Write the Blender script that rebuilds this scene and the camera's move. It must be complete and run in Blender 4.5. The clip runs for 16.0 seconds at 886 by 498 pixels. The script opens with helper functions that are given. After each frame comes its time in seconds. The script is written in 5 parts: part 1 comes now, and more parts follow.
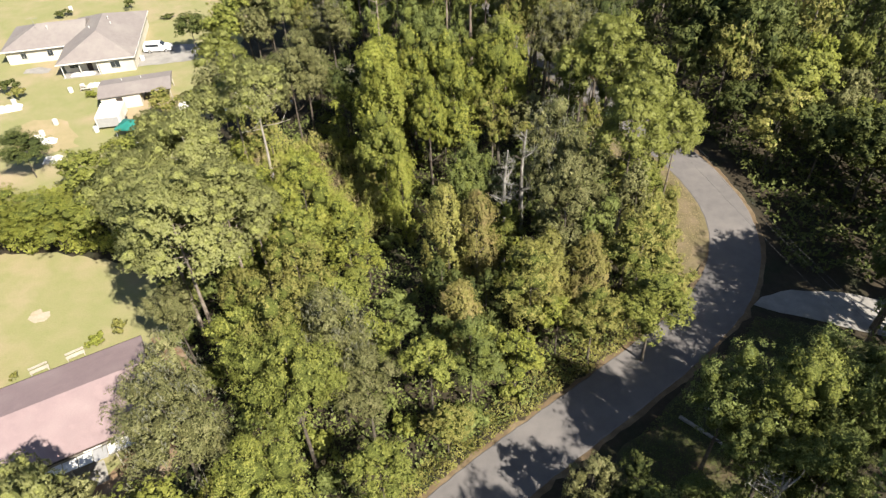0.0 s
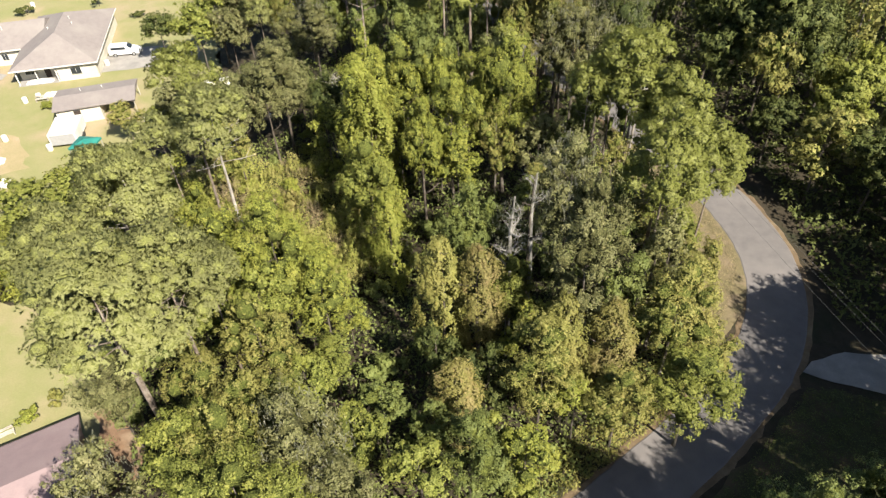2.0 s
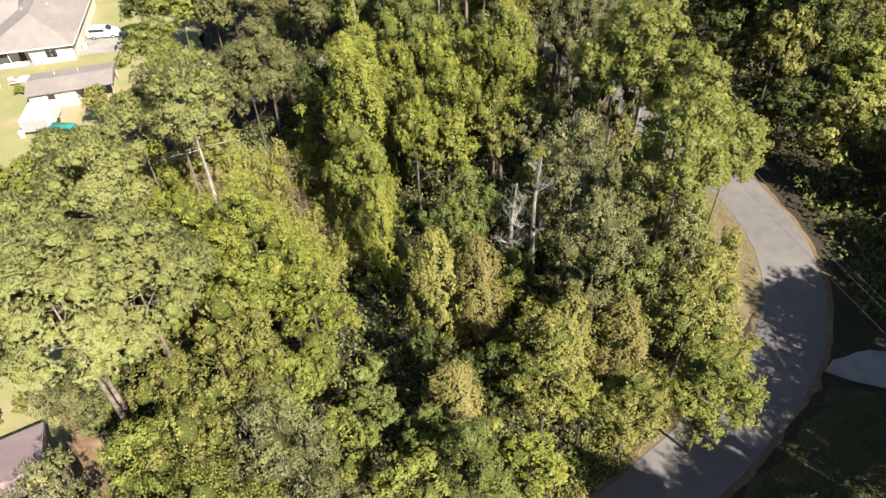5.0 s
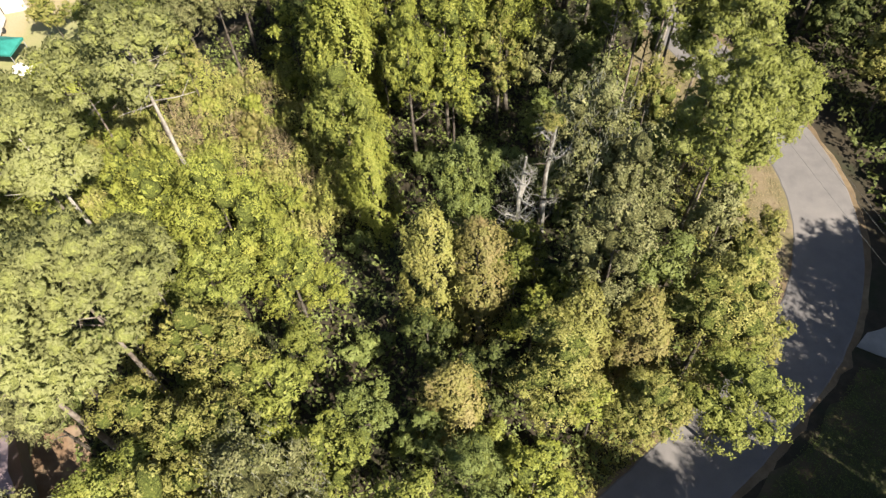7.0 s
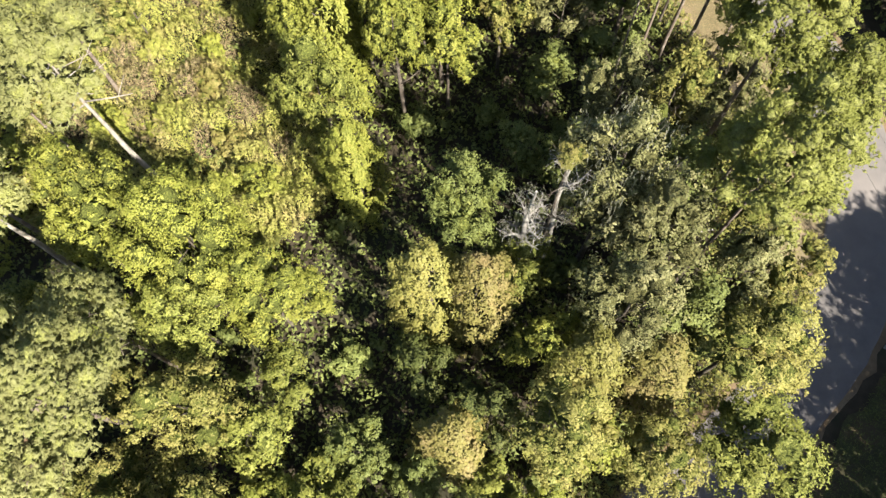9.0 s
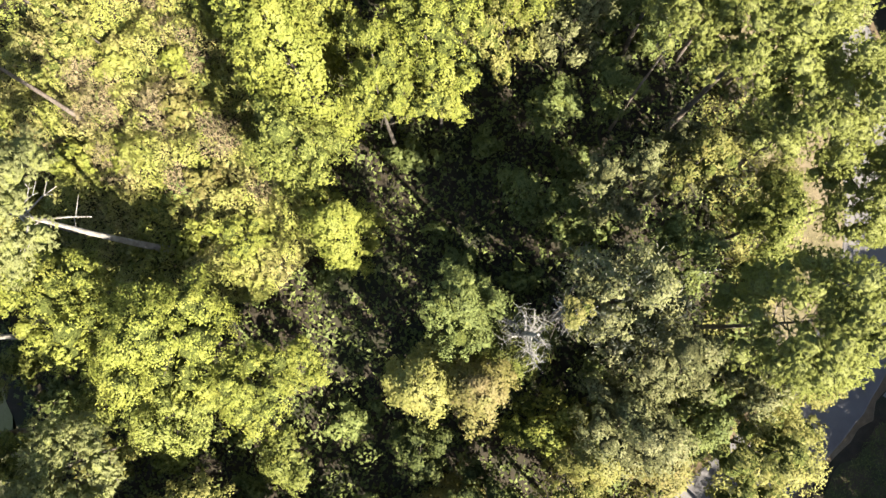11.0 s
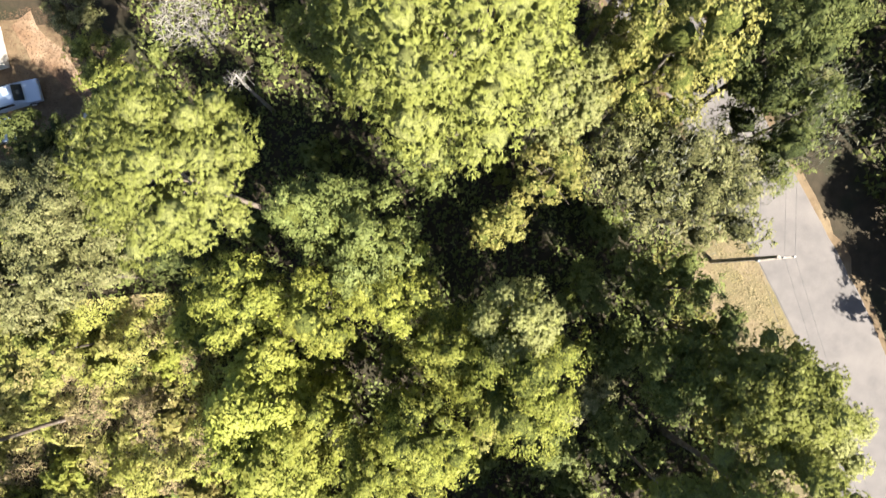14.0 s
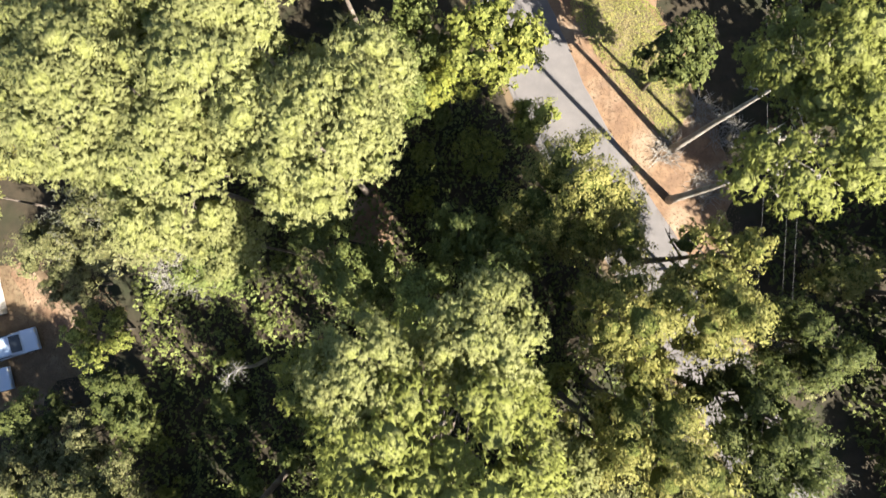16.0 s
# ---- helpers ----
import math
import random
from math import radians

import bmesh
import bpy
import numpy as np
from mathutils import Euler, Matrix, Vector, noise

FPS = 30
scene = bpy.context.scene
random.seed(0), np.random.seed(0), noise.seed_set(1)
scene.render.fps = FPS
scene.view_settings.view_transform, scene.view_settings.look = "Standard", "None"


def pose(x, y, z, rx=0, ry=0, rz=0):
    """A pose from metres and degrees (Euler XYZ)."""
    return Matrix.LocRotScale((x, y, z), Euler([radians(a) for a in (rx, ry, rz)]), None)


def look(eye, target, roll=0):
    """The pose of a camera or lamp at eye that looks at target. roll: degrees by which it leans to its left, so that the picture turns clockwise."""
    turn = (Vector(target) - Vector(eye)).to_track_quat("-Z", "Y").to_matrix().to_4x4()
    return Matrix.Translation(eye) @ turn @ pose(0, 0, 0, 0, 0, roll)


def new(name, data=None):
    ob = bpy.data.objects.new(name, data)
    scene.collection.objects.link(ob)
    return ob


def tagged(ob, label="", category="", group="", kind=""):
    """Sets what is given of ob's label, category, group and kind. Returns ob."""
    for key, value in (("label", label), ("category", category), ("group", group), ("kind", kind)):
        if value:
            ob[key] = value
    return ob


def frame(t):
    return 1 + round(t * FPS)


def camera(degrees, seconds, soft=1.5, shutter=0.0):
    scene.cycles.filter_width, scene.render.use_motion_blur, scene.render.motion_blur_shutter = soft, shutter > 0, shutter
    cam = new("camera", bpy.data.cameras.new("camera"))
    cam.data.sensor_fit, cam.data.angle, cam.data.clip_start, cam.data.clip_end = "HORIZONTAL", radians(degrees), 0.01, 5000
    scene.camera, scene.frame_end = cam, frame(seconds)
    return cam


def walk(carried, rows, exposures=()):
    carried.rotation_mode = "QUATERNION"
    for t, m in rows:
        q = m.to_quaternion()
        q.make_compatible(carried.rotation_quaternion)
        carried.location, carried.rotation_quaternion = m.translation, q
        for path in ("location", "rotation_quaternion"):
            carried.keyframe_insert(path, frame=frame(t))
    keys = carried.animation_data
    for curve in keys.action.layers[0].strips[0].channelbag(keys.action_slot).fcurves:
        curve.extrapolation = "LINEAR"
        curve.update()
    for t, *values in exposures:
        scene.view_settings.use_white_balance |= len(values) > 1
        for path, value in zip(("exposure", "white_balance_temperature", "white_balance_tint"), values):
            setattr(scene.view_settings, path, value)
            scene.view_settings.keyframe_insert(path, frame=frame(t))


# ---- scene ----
cam = camera(66.1, 16.0, soft=1.4, shutter=0.25)
PATH = [
    (0, (1.906, -0.066, 53.421), (1.829, 1.439, 52.105), -2.4),
    (0.5, (1.874, 5.116, 51.579), (1.796, 6.59, 50.23), -2.5),
    (1, (1.905, 9.074, 51.076), (1.828, 10.545, 49.723), -2.5),
    (1.5, (1.945, 11.453, 51.113), (1.867, 12.925, 49.761), -2.5),
    (2, (2.057, 12.741, 51.113), (1.979, 14.213, 49.762), -2.5),
    (2.5, (2.066, 12.788, 50.862), (1.988, 14.259, 49.510), -2.5),
    (3, (2.116, 13.069, 49.354), (2.038, 14.538, 47.999), -2.6),
    (3.5, (2.142, 13.21, 48.6), (2.064, 14.677, 47.243), -2.6),
    (4, (2.018, 13.613, 48.148), (1.947, 15.082, 46.793), -2.4),
    (6.3, (1.749, 22.412, 48.318), (1.688, 23.717, 46.803), -2.6),
    (6.5, (1.775, 23.642, 48.501), (1.713, 24.901, 46.949), -2.7),
    (7, (1.864, 26.663, 48.712), (1.798, 27.817, 47.08), -3.1),
    (7.5, (1.857, 29.854, 48.843), (1.791, 30.902, 47.141), -3.5),
    (8, (1.877, 33.443, 49.062), (1.812, 34.376, 47.293), -3.8),
    (8.2, (1.831, 34.928, 49.11), (1.769, 35.815, 47.319), -3.9),
    (10.3, (1.578, 49.969, 50.445), (1.544, 50.405, 48.493), -5.6),
    (10.5, (1.605, 51.72, 50.606), (1.571, 52.105, 48.644), -6.3),
    (11, (1.833, 56.021, 50.848), (1.791, 56.287, 48.866), -10.2),
    (11.5, (1.994, 60.426, 51.14), (1.948, 60.571, 49.146), -19.0),
    (12, (2.121, 64.84, 51.417), (2.073, 64.939, 49.42), -27.3),
    (12.5, (2.267, 69.515, 51.604), (2.217, 69.604, 49.607), -30.7),
    (13, (2.315, 73.977, 51.975), (2.27, 74.069, 49.978), -27.5),
    (13.5, (2.458, 78.713, 52.326), (2.414, 78.8, 50.328), -28.1),
    (14, (2.586, 83.371, 52.705), (2.545, 83.461, 50.707), -25.5),
    (14.5, (2.738, 88.148, 53.09), (2.699, 88.237, 51.093), -24.5),
    (15, (2.974, 93.004, 53.443), (2.935, 93.09, 51.445), -25.8),
    (15.5, (3.241, 97.749, 53.767), (3.2, 97.839, 51.77), -25.4),
    (16, (3.513, 102.462, 54.068), (3.471, 102.561, 52.071), -24.3),
]
walk(cam, [(t, look(eye, target, roll)) for t, eye, target, roll in PATH],
     [(0, 1.77, 6500, 10), (4, 1.9, 6600, 10), (8, 2.11, 6600, 10), (11, 2.56, 6500, 10), (13, 2.57, 6500, 10), (14, 2.53, 6430, 11), (16, 2.55, 6430, 11)])

# ---- light ----
SUN_UP, SUN_ROUND = radians(44), radians(138.5)
SUN_WAY = Vector((math.cos(SUN_UP) * math.sin(SUN_ROUND), math.cos(SUN_UP) * math.cos(SUN_ROUND), math.sin(SUN_UP)))
world = bpy.data.worlds.new("world")
scene.world = world
world.use_nodes = True
wn = world.node_tree.nodes
sky = wn.new("ShaderNodeTexSky")
sky.sky_type, sky.sun_disc = "NISHITA", False
sky.sun_elevation, sky.sun_rotation = SUN_UP, SUN_ROUND
world.node_tree.links.new(sky.outputs[0], wn["Background"].inputs[0])
wn["Background"].inputs[1].default_value = 0.047
sun_data = bpy.data.lights.new("sun", "SUN")
sun_data.energy, sun_data.angle, sun_data.color = 4.5, radians(0.55), (1.0, 0.92, 0.79)
sun = new("sun", sun_data)
sun.matrix_world = look(SUN_WAY * 150, (0, 0, 0))


# ---- materials ----
def material(name, rough=0.8, spec=0.3, metal=0.0):
    m = bpy.data.materials.new(name)
    m.use_nodes = True
    b = m.node_tree.nodes["Principled BSDF"]
    b.inputs["Roughness"].default_value = rough
    b.inputs["Specular IOR Level"].default_value = spec
    b.inputs["Metallic"].default_value = metal
    return m, m.node_tree.nodes, m.node_tree.links, b


def blend(nodes, links, factor, a, b, kind="MIX"):
    """A colour mix; factor, a and b are sockets, numbers or colours."""
    n = nodes.new("ShaderNodeMix")
    n.data_type, n.blend_type = "RGBA", kind
    for slot, v in ((0, factor), (6, a), (7, b)):
        if hasattr(v, "links"):
            links.new(v, n.inputs[slot])
        elif slot == 0:
            n.inputs[slot].default_value = v
        else:
            n.inputs[slot].default_value = (*v, 1)
    return n.outputs[2]


def noise_at(nodes, links, scale, coord, detail=4, rough=0.6):
    n = nodes.new("ShaderNodeTexNoise")
    n.inputs["Scale"].default_value, n.inputs["Detail"].default_value, n.inputs["Roughness"].default_value = scale, detail, rough
    links.new(coord, n.inputs["Vector"])
    return n.outputs["Fac"]


def span(nodes, links, value, lo, hi, to_lo=0.0, to_hi=1.0):
    n = nodes.new("ShaderNodeMapRange")
    for k, v in zip((1, 2, 3, 4), (lo, hi, to_lo, to_hi)):
        n.inputs[k].default_value = v
    links.new(value, n.inputs[0])
    return n.outputs[0]


def place_of(nodes):
    return nodes.new("ShaderNodeNewGeometry").outputs["Position"]


def leaf_material(name, deep, main, pale, patch, patch_amount=0.35, trans=0.22, rough=0.6, mottle=1.0):
    m, nodes, links, b = material(name, rough, 0.14)
    geo = nodes.new("ShaderNodeNewGeometry")
    who = nodes.new("ShaderNodeObjectInfo")
    each = geo.outputs["Random Per Island"]
    dim = tuple(v * 0.65 + w * 0.35 for v, w in zip(deep, main))
    c = blend(nodes, links, each, dim, main)
    c = blend(nodes, links, span(nodes, links, each, 0.7, 1.0, 0.0, 0.36), c, pale)
    broad = noise_at(nodes, links, 0.33, geo.outputs["Position"], 3)
    c = blend(nodes, links, span(nodes, links, broad, 0.62 - patch_amount * 0.35, 0.72), c, patch)
    mid = noise_at(nodes, links, 1.5, geo.outputs["Position"], 3, 0.7)
    c = blend(nodes, links, span(nodes, links, mid, 0.5, 0.32, 0.0, 0.55 * mottle), c, tuple(v * 0.75 for v in deep))
    c = blend(nodes, links, span(nodes, links, mid, 0.56, 0.72, 0.0, 0.55 * mottle), c, tuple(p * k for p, k in zip(patch, (1.25, 1.08, 1.05))))
    if mottle > 0.5:
        cell = nodes.new("ShaderNodeTexVoronoi")
        cell.inputs["Scale"].default_value = 15.0
        links.new(geo.outputs["Position"], cell.inputs["Vector"])
        sep = nodes.new("ShaderNodeSeparateColor")
        links.new(cell.outputs["Color"], sep.inputs[0])
        c = blend(nodes, links, span(nodes, links, sep.outputs[0], 0.45, 0.1, 0.0, 0.4), c, tuple(v * 0.55 for v in deep))
        c = blend(nodes, links, span(nodes, links, sep.outputs[1], 0.6, 0.95, 0.0, 0.32), c, tuple(v * 1.1 for v in pale))
        bump = nodes.new("ShaderNodeBump")
        bump.inputs["Strength"].default_value, bump.inputs["Distance"].default_value = 0.35, 0.04
        links.new(sep.outputs[2], bump.inputs["Height"])
        links.new(bump.outputs[0], b.inputs["Normal"])
    grain = noise_at(nodes, links, 8.0, geo.outputs["Position"], 2)
    c = blend(nodes, links, span(nodes, links, grain, 0.48, 0.68, 0.0, 0.3 * mottle), c, tuple(v * 0.7 for v in deep))
    tone = span(nodes, links, who.outputs["Random"], 0, 1, 0.88, 1.16)
    mul = nodes.new("ShaderNodeVectorMath")
    mul.operation = "SCALE"
    links.new(c, mul.inputs[0])
    links.new(tone, mul.inputs["Scale"])
    links.new(mul.outputs[0], b.inputs["Base Color"])
    tr = nodes.new("ShaderNodeBsdfTranslucent")
    links.new(mul.outputs[0], tr.inputs["Color"])
    mix = nodes.new("ShaderNodeMixShader")
    mix.inputs[0].default_value = trans
    links.new(b.outputs[0], mix.inputs[1])
    links.new(tr.outputs[0], mix.inputs[2])
    links.new(mix.outputs[0], nodes["Material Output"].inputs["Surface"])
    return m


def surface(name, a, b_col, scale, stain=None, stain_scale=0.2, rough=0.85, bump=0.3, spec=0.25, fine=None):
    """Two-scale mottled surface in world metres."""
    m, nodes, links, b = material(name, rough, spec)
    p = place_of(nodes)
    n1 = noise_at(nodes, links, scale, p, 6, 0.65)
    c = blend(nodes, links, span(nodes, links, n1, 0.35, 0.65), a, b_col)
    if stain:
        n2 = noise_at(nodes, links, stain_scale, p, 4)
        c = blend(nodes, links, span(nodes, links, n2, 0.48, 0.66), c, stain)
    n3 = noise_at(nodes, links, fine or scale * 9, p, 3)
    c = blend(nodes, links, span(nodes, links, n3, 0.3, 0.75, 0.0, 0.35), c, tuple(v * 0.45 for v in a))
    links.new(c, b.inputs["Base Color"])
    bp = nodes.new("ShaderNodeBump")
    bp.inputs["Strength"].default_value, bp.inputs["Distance"].default_value = bump, 0.05
    links.new(n3, bp.inputs["Height"])
    links.new(bp.outputs[0], b.inputs["Normal"])
    return m


LEAF_GREEN = leaf_material("leaf_green", (0.090, 0.112, 0.022), (0.187, 0.204, 0.040), (0.284, 0.281, 0.111), (0.210, 0.218, 0.044))
# Dark-crowned trees; in some gaps and covers it also stands in for shade.
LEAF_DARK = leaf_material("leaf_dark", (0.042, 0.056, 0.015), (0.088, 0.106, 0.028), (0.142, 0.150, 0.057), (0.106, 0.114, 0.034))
LEAF_YELLOW = leaf_material("leaf_yellow", (0.110, 0.115, 0.026), (0.201, 0.196, 0.051), (0.281, 0.262, 0.117), (0.230, 0.205, 0.062))
LEAF_GREY = leaf_material("leaf_grey", (0.082, 0.092, 0.032), (0.162, 0.164, 0.062), (0.270, 0.255, 0.146), (0.208, 0.200, 0.095))
LEAF_VINE = leaf_material("leaf_vine", (0.122, 0.15, 0.024), (0.245, 0.260, 0.047), (0.326, 0.328, 0.105), (0.266, 0.264, 0.058), trans=0.32)
LEAF_RUSTY = leaf_material("leaf_rusty", (0.113, 0.108, 0.027), (0.191, 0.175, 0.050), (0.268, 0.238, 0.112), (0.232, 0.175, 0.087), 0.3)
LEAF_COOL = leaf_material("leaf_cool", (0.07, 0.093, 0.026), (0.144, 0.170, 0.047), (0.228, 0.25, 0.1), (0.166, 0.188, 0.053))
LEAF_MAT = leaf_material("leaf_mat", (0.128, 0.144, 0.03), (0.234, 0.24, 0.053), (0.305, 0.298, 0.115), (0.27, 0.222, 0.102), 0.5)
LEAF_DRY = leaf_material("leaf_dry", (0.15, 0.118, 0.065), (0.25, 0.198, 0.108), (0.335, 0.28, 0.175), (0.24, 0.215, 0.09), 0.3, trans=0.15)
NEEDLE = leaf_material("needle", (0.216, 0.228, 0.088), (0.276, 0.286, 0.116), (0.312, 0.320, 0.148), (0.284, 0.291, 0.118), trans=0.5, rough=0.65, mottle=0.3)
NEEDLE_DEEP = leaf_material("needle_deep", (0.165, 0.185, 0.046), (0.236, 0.255, 0.066), (0.285, 0.300, 0.096), (0.246, 0.261, 0.070), trans=0.5, rough=0.65, mottle=0.3)
MOSS = leaf_material("moss_strand", (0.105, 0.108, 0.075), (0.165, 0.166, 0.12), (0.22, 0.22, 0.17), (0.165, 0.165, 0.122), 0.2)


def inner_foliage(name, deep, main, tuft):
    """Leaves deep in a crown, about that many tufts a metre, shade painted between."""
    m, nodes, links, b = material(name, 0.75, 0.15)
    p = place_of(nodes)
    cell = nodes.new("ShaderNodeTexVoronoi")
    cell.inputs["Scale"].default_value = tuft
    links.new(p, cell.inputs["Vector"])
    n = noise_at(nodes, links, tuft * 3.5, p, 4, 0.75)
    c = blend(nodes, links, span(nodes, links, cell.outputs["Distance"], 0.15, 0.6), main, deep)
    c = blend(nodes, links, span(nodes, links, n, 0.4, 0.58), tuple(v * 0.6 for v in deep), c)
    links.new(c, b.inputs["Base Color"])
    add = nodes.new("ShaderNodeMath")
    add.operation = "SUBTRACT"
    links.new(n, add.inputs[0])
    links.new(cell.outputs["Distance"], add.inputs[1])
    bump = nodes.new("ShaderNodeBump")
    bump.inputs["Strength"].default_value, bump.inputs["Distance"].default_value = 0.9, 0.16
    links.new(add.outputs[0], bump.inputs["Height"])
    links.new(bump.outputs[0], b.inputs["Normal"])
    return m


# For the opaque crown cores; shade between tufts is part of the colour.
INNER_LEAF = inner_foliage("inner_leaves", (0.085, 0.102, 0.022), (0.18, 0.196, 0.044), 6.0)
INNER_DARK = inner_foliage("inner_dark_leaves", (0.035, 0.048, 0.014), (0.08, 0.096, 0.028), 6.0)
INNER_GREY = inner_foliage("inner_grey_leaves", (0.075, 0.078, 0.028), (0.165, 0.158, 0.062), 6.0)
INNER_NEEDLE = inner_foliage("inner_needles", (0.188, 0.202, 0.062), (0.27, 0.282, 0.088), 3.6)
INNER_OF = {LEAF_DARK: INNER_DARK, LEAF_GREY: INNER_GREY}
BARK = surface("bark", (0.105, 0.088, 0.07), (0.05, 0.04, 0.032), 6, (0.14, 0.125, 0.105), 1.2, bump=0.8)
BARK_PINE = surface("bark_pine", (0.2, 0.165, 0.135), (0.105, 0.08, 0.065), 5, (0.27, 0.235, 0.2), 1.0, bump=0.8)
BARK_PALE = surface("bark_pale", (0.34, 0.31, 0.275), (0.2, 0.175, 0.15), 4, (0.4, 0.375, 0.34), 1.0, bump=0.8)
BARK_DEAD = surface("bark_dead", (0.25, 0.238, 0.215), (0.15, 0.14, 0.126), 4, (0.31, 0.3, 0.275), 1.2, bump=0.6)
# Darker than real litter: canopy shade is put into the colour.
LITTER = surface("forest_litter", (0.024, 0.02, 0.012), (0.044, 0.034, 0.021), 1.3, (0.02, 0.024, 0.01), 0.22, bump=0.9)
LAWN = surface("lawn_grass", (0.178, 0.184, 0.075), (0.218, 0.2, 0.1), 0.3, (0.28, 0.222, 0.145), 0.085, bump=0.5, fine=7)
VERGE = surface("verge_grass", (0.135, 0.11, 0.06), (0.1, 0.088, 0.044), 1.1, (0.165, 0.128, 0.082), 0.4, bump=0.8, fine=5)
SAND = surface("sandy_soil", (0.195, 0.125, 0.074), (0.125, 0.078, 0.05), 0.7, (0.235, 0.18, 0.125), 0.25, bump=0.6, fine=4)
VERGE_LITTER = surface("verge_litter", (0.13, 0.092, 0.055), (0.09, 0.065, 0.038), 1.1, (0.17, 0.13, 0.08), 0.4, bump=0.7)
ASPHALT = surface("worn_asphalt", (0.132, 0.123, 0.12), (0.105, 0.099, 0.098), 0.7, (0.155, 0.143, 0.137), 0.12, rough=0.9, bump=0.25, fine=22)
CONCRETE = surface("pale_concrete", (0.26, 0.248, 0.23), (0.21, 0.2, 0.187), 0.9, (0.17, 0.163, 0.152), 0.3, bump=0.2, fine=12)


# ---- mesh helpers ----
def solid(name, verts, faces, mat=None, parent=None, label=""):
    me = bpy.data.meshes.new(name)
    me.from_pydata([tuple(v) for v in verts], [], faces)
    me.update()
    if mat:
        me.materials.append(mat)
    ob = new(name, me)
    if parent:
        ob.parent = parent
    return tagged(ob, label)


def part(name, bm, mat, parent, label=""):
    me = bpy.data.meshes.new(name)
    bmesh.ops.recalc_face_normals(bm, faces=bm.faces)
    bm.to_mesh(me)
    bm.free()
    me.materials.append(mat)
    ob = new(name, me)
    ob.parent = parent
    return tagged(ob, label)


def cells(name, verts, size, mat, soft=None):
    """A mesh of loose faces with size corners each, from an array of corners; soft: the normals of the tufts that they form."""
    me = bpy.data.meshes.new(name)
    n = len(verts) // size
    me.vertices.add(n * size)
    me.vertices.foreach_set("co", verts.astype(np.float32).ravel())
    me.loops.add(n * size)
    me.loops.foreach_set("vertex_index", np.arange(n * size, dtype=np.int32))
    me.polygons.add(n)
    me.polygons.foreach_set("loop_start", np.arange(0, n * size, size, dtype=np.int32))
    me.update(calc_edges=True)
    me.materials.append(mat)
    if soft is not None:
        me.polygons.foreach_set("use_smooth", np.ones(n, bool))
        me.normals_split_custom_set_from_vertices(unit(soft).astype(np.float32))
    return me


def box(bm, lo, hi, bevel=0.0):
    vs = bmesh.ops.create_cube(bm, size=1)["verts"]
    bmesh.ops.scale(bm, vec=[b - a for a, b in zip(lo, hi)], verts=vs)
    bmesh.ops.translate(bm, vec=[(a + b) / 2 for a, b in zip(lo, hi)], verts=vs)
    if bevel:
        bmesh.ops.bevel(bm, geom=list({e for v in vs for e in v.link_edges}), offset=bevel, segments=2, affect="EDGES")
    return bm


def boxed(lo, hi, bevel=0.0):
    return box(bmesh.new(), lo, hi, bevel)


def unit(v):
    return v / np.maximum(np.linalg.norm(v, axis=-1, keepdims=True), 1e-9)


def tube(verts, faces, line, radii, sides=7):
    """Adds a tapering tube along a line of points."""
    start = len(verts)
    line = [Vector(p) for p in line]
    for i, p in enumerate(line):
        ahead = (line[min(i + 1, len(line) - 1)] - line[max(i - 1, 0)]).normalized()
        side = ahead.cross(Vector((0.31, 0.87, 0.21))).normalized()
        other = ahead.cross(side)
        for k in range(sides):
            a = 2 * math.pi * k / sides
            verts.append(p + (side * math.cos(a) + other * math.sin(a)) * radii[i])
    for i in range(len(line) - 1):
        for k in range(sides):
            a, b = start + i * sides + k, start + i * sides + (k + 1) % sides
            faces.append((a, b, b + sides, a + sides))
    faces.append(tuple(range(start, start + sides))[::-1])
    faces.append(tuple(range(len(verts) - sides, len(verts))))


# ---- plants: shared crowns and trunks ----
def leaf_corners(rng, at, facing, long, wide):
    """Pointed three-cornered leaves at the places, facing about that way."""
    n = len(at)
    facing = unit(facing)
    t = unit(np.cross(facing, rng.normal(size=(n, 3))))
    s = np.cross(facing, t)
    size = rng.uniform(0.6, 1.4, (n, 1))
    a, b = t * long * size, s * wide * size
    return np.stack([at + a, at - a * 0.8 + b, at - a * 0.8 - b], 1).reshape(-1, 3)


def clear_of(spot, own, centre, size, keep):
    """The places that lie in no lobe but their own."""
    off = np.linalg.norm((spot[:, None] - centre[None]) / size[None], axis=2)
    off[np.arange(len(spot)), own] = 9
    return np.nonzero(off.min(1) > keep)[0]


def icosahedron():
    """Corners of its twenty faces on the unit sphere, with the number of each corner."""
    g = (1 + 5 ** 0.5) / 2
    v = unit(np.array([(x, y * g, 0) for x in (-1, 1) for y in (-1, 1)] + [(0, x, y * g) for x in (-1, 1) for y in (-1, 1)] + [(y * g, 0, x) for x in (-1, 1) for y in (-1, 1)], float))
    near = np.linalg.norm(v[:, None] - v[None], axis=2) < 1.2
    faces = []
    for i in range(12):
        for j in range(i + 1, 12):
            for k in range(j + 1, 12):
                if near[i, j] and near[j, k] and near[i, k]:
                    faces.append((i, j, k) if np.dot(np.cross(v[j] - v[i], v[k] - v[i]), v[i]) > 0 else (i, k, j))
    return v, np.array(faces)


ICO_VERTS, ICO_FACES = icosahedron()


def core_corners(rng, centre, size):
    """An opaque ragged lump added in each lobe, to keep its gaps dark."""
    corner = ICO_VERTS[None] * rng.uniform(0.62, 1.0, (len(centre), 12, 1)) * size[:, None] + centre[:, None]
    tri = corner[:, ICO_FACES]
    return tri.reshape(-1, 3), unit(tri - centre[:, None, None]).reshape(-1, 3)


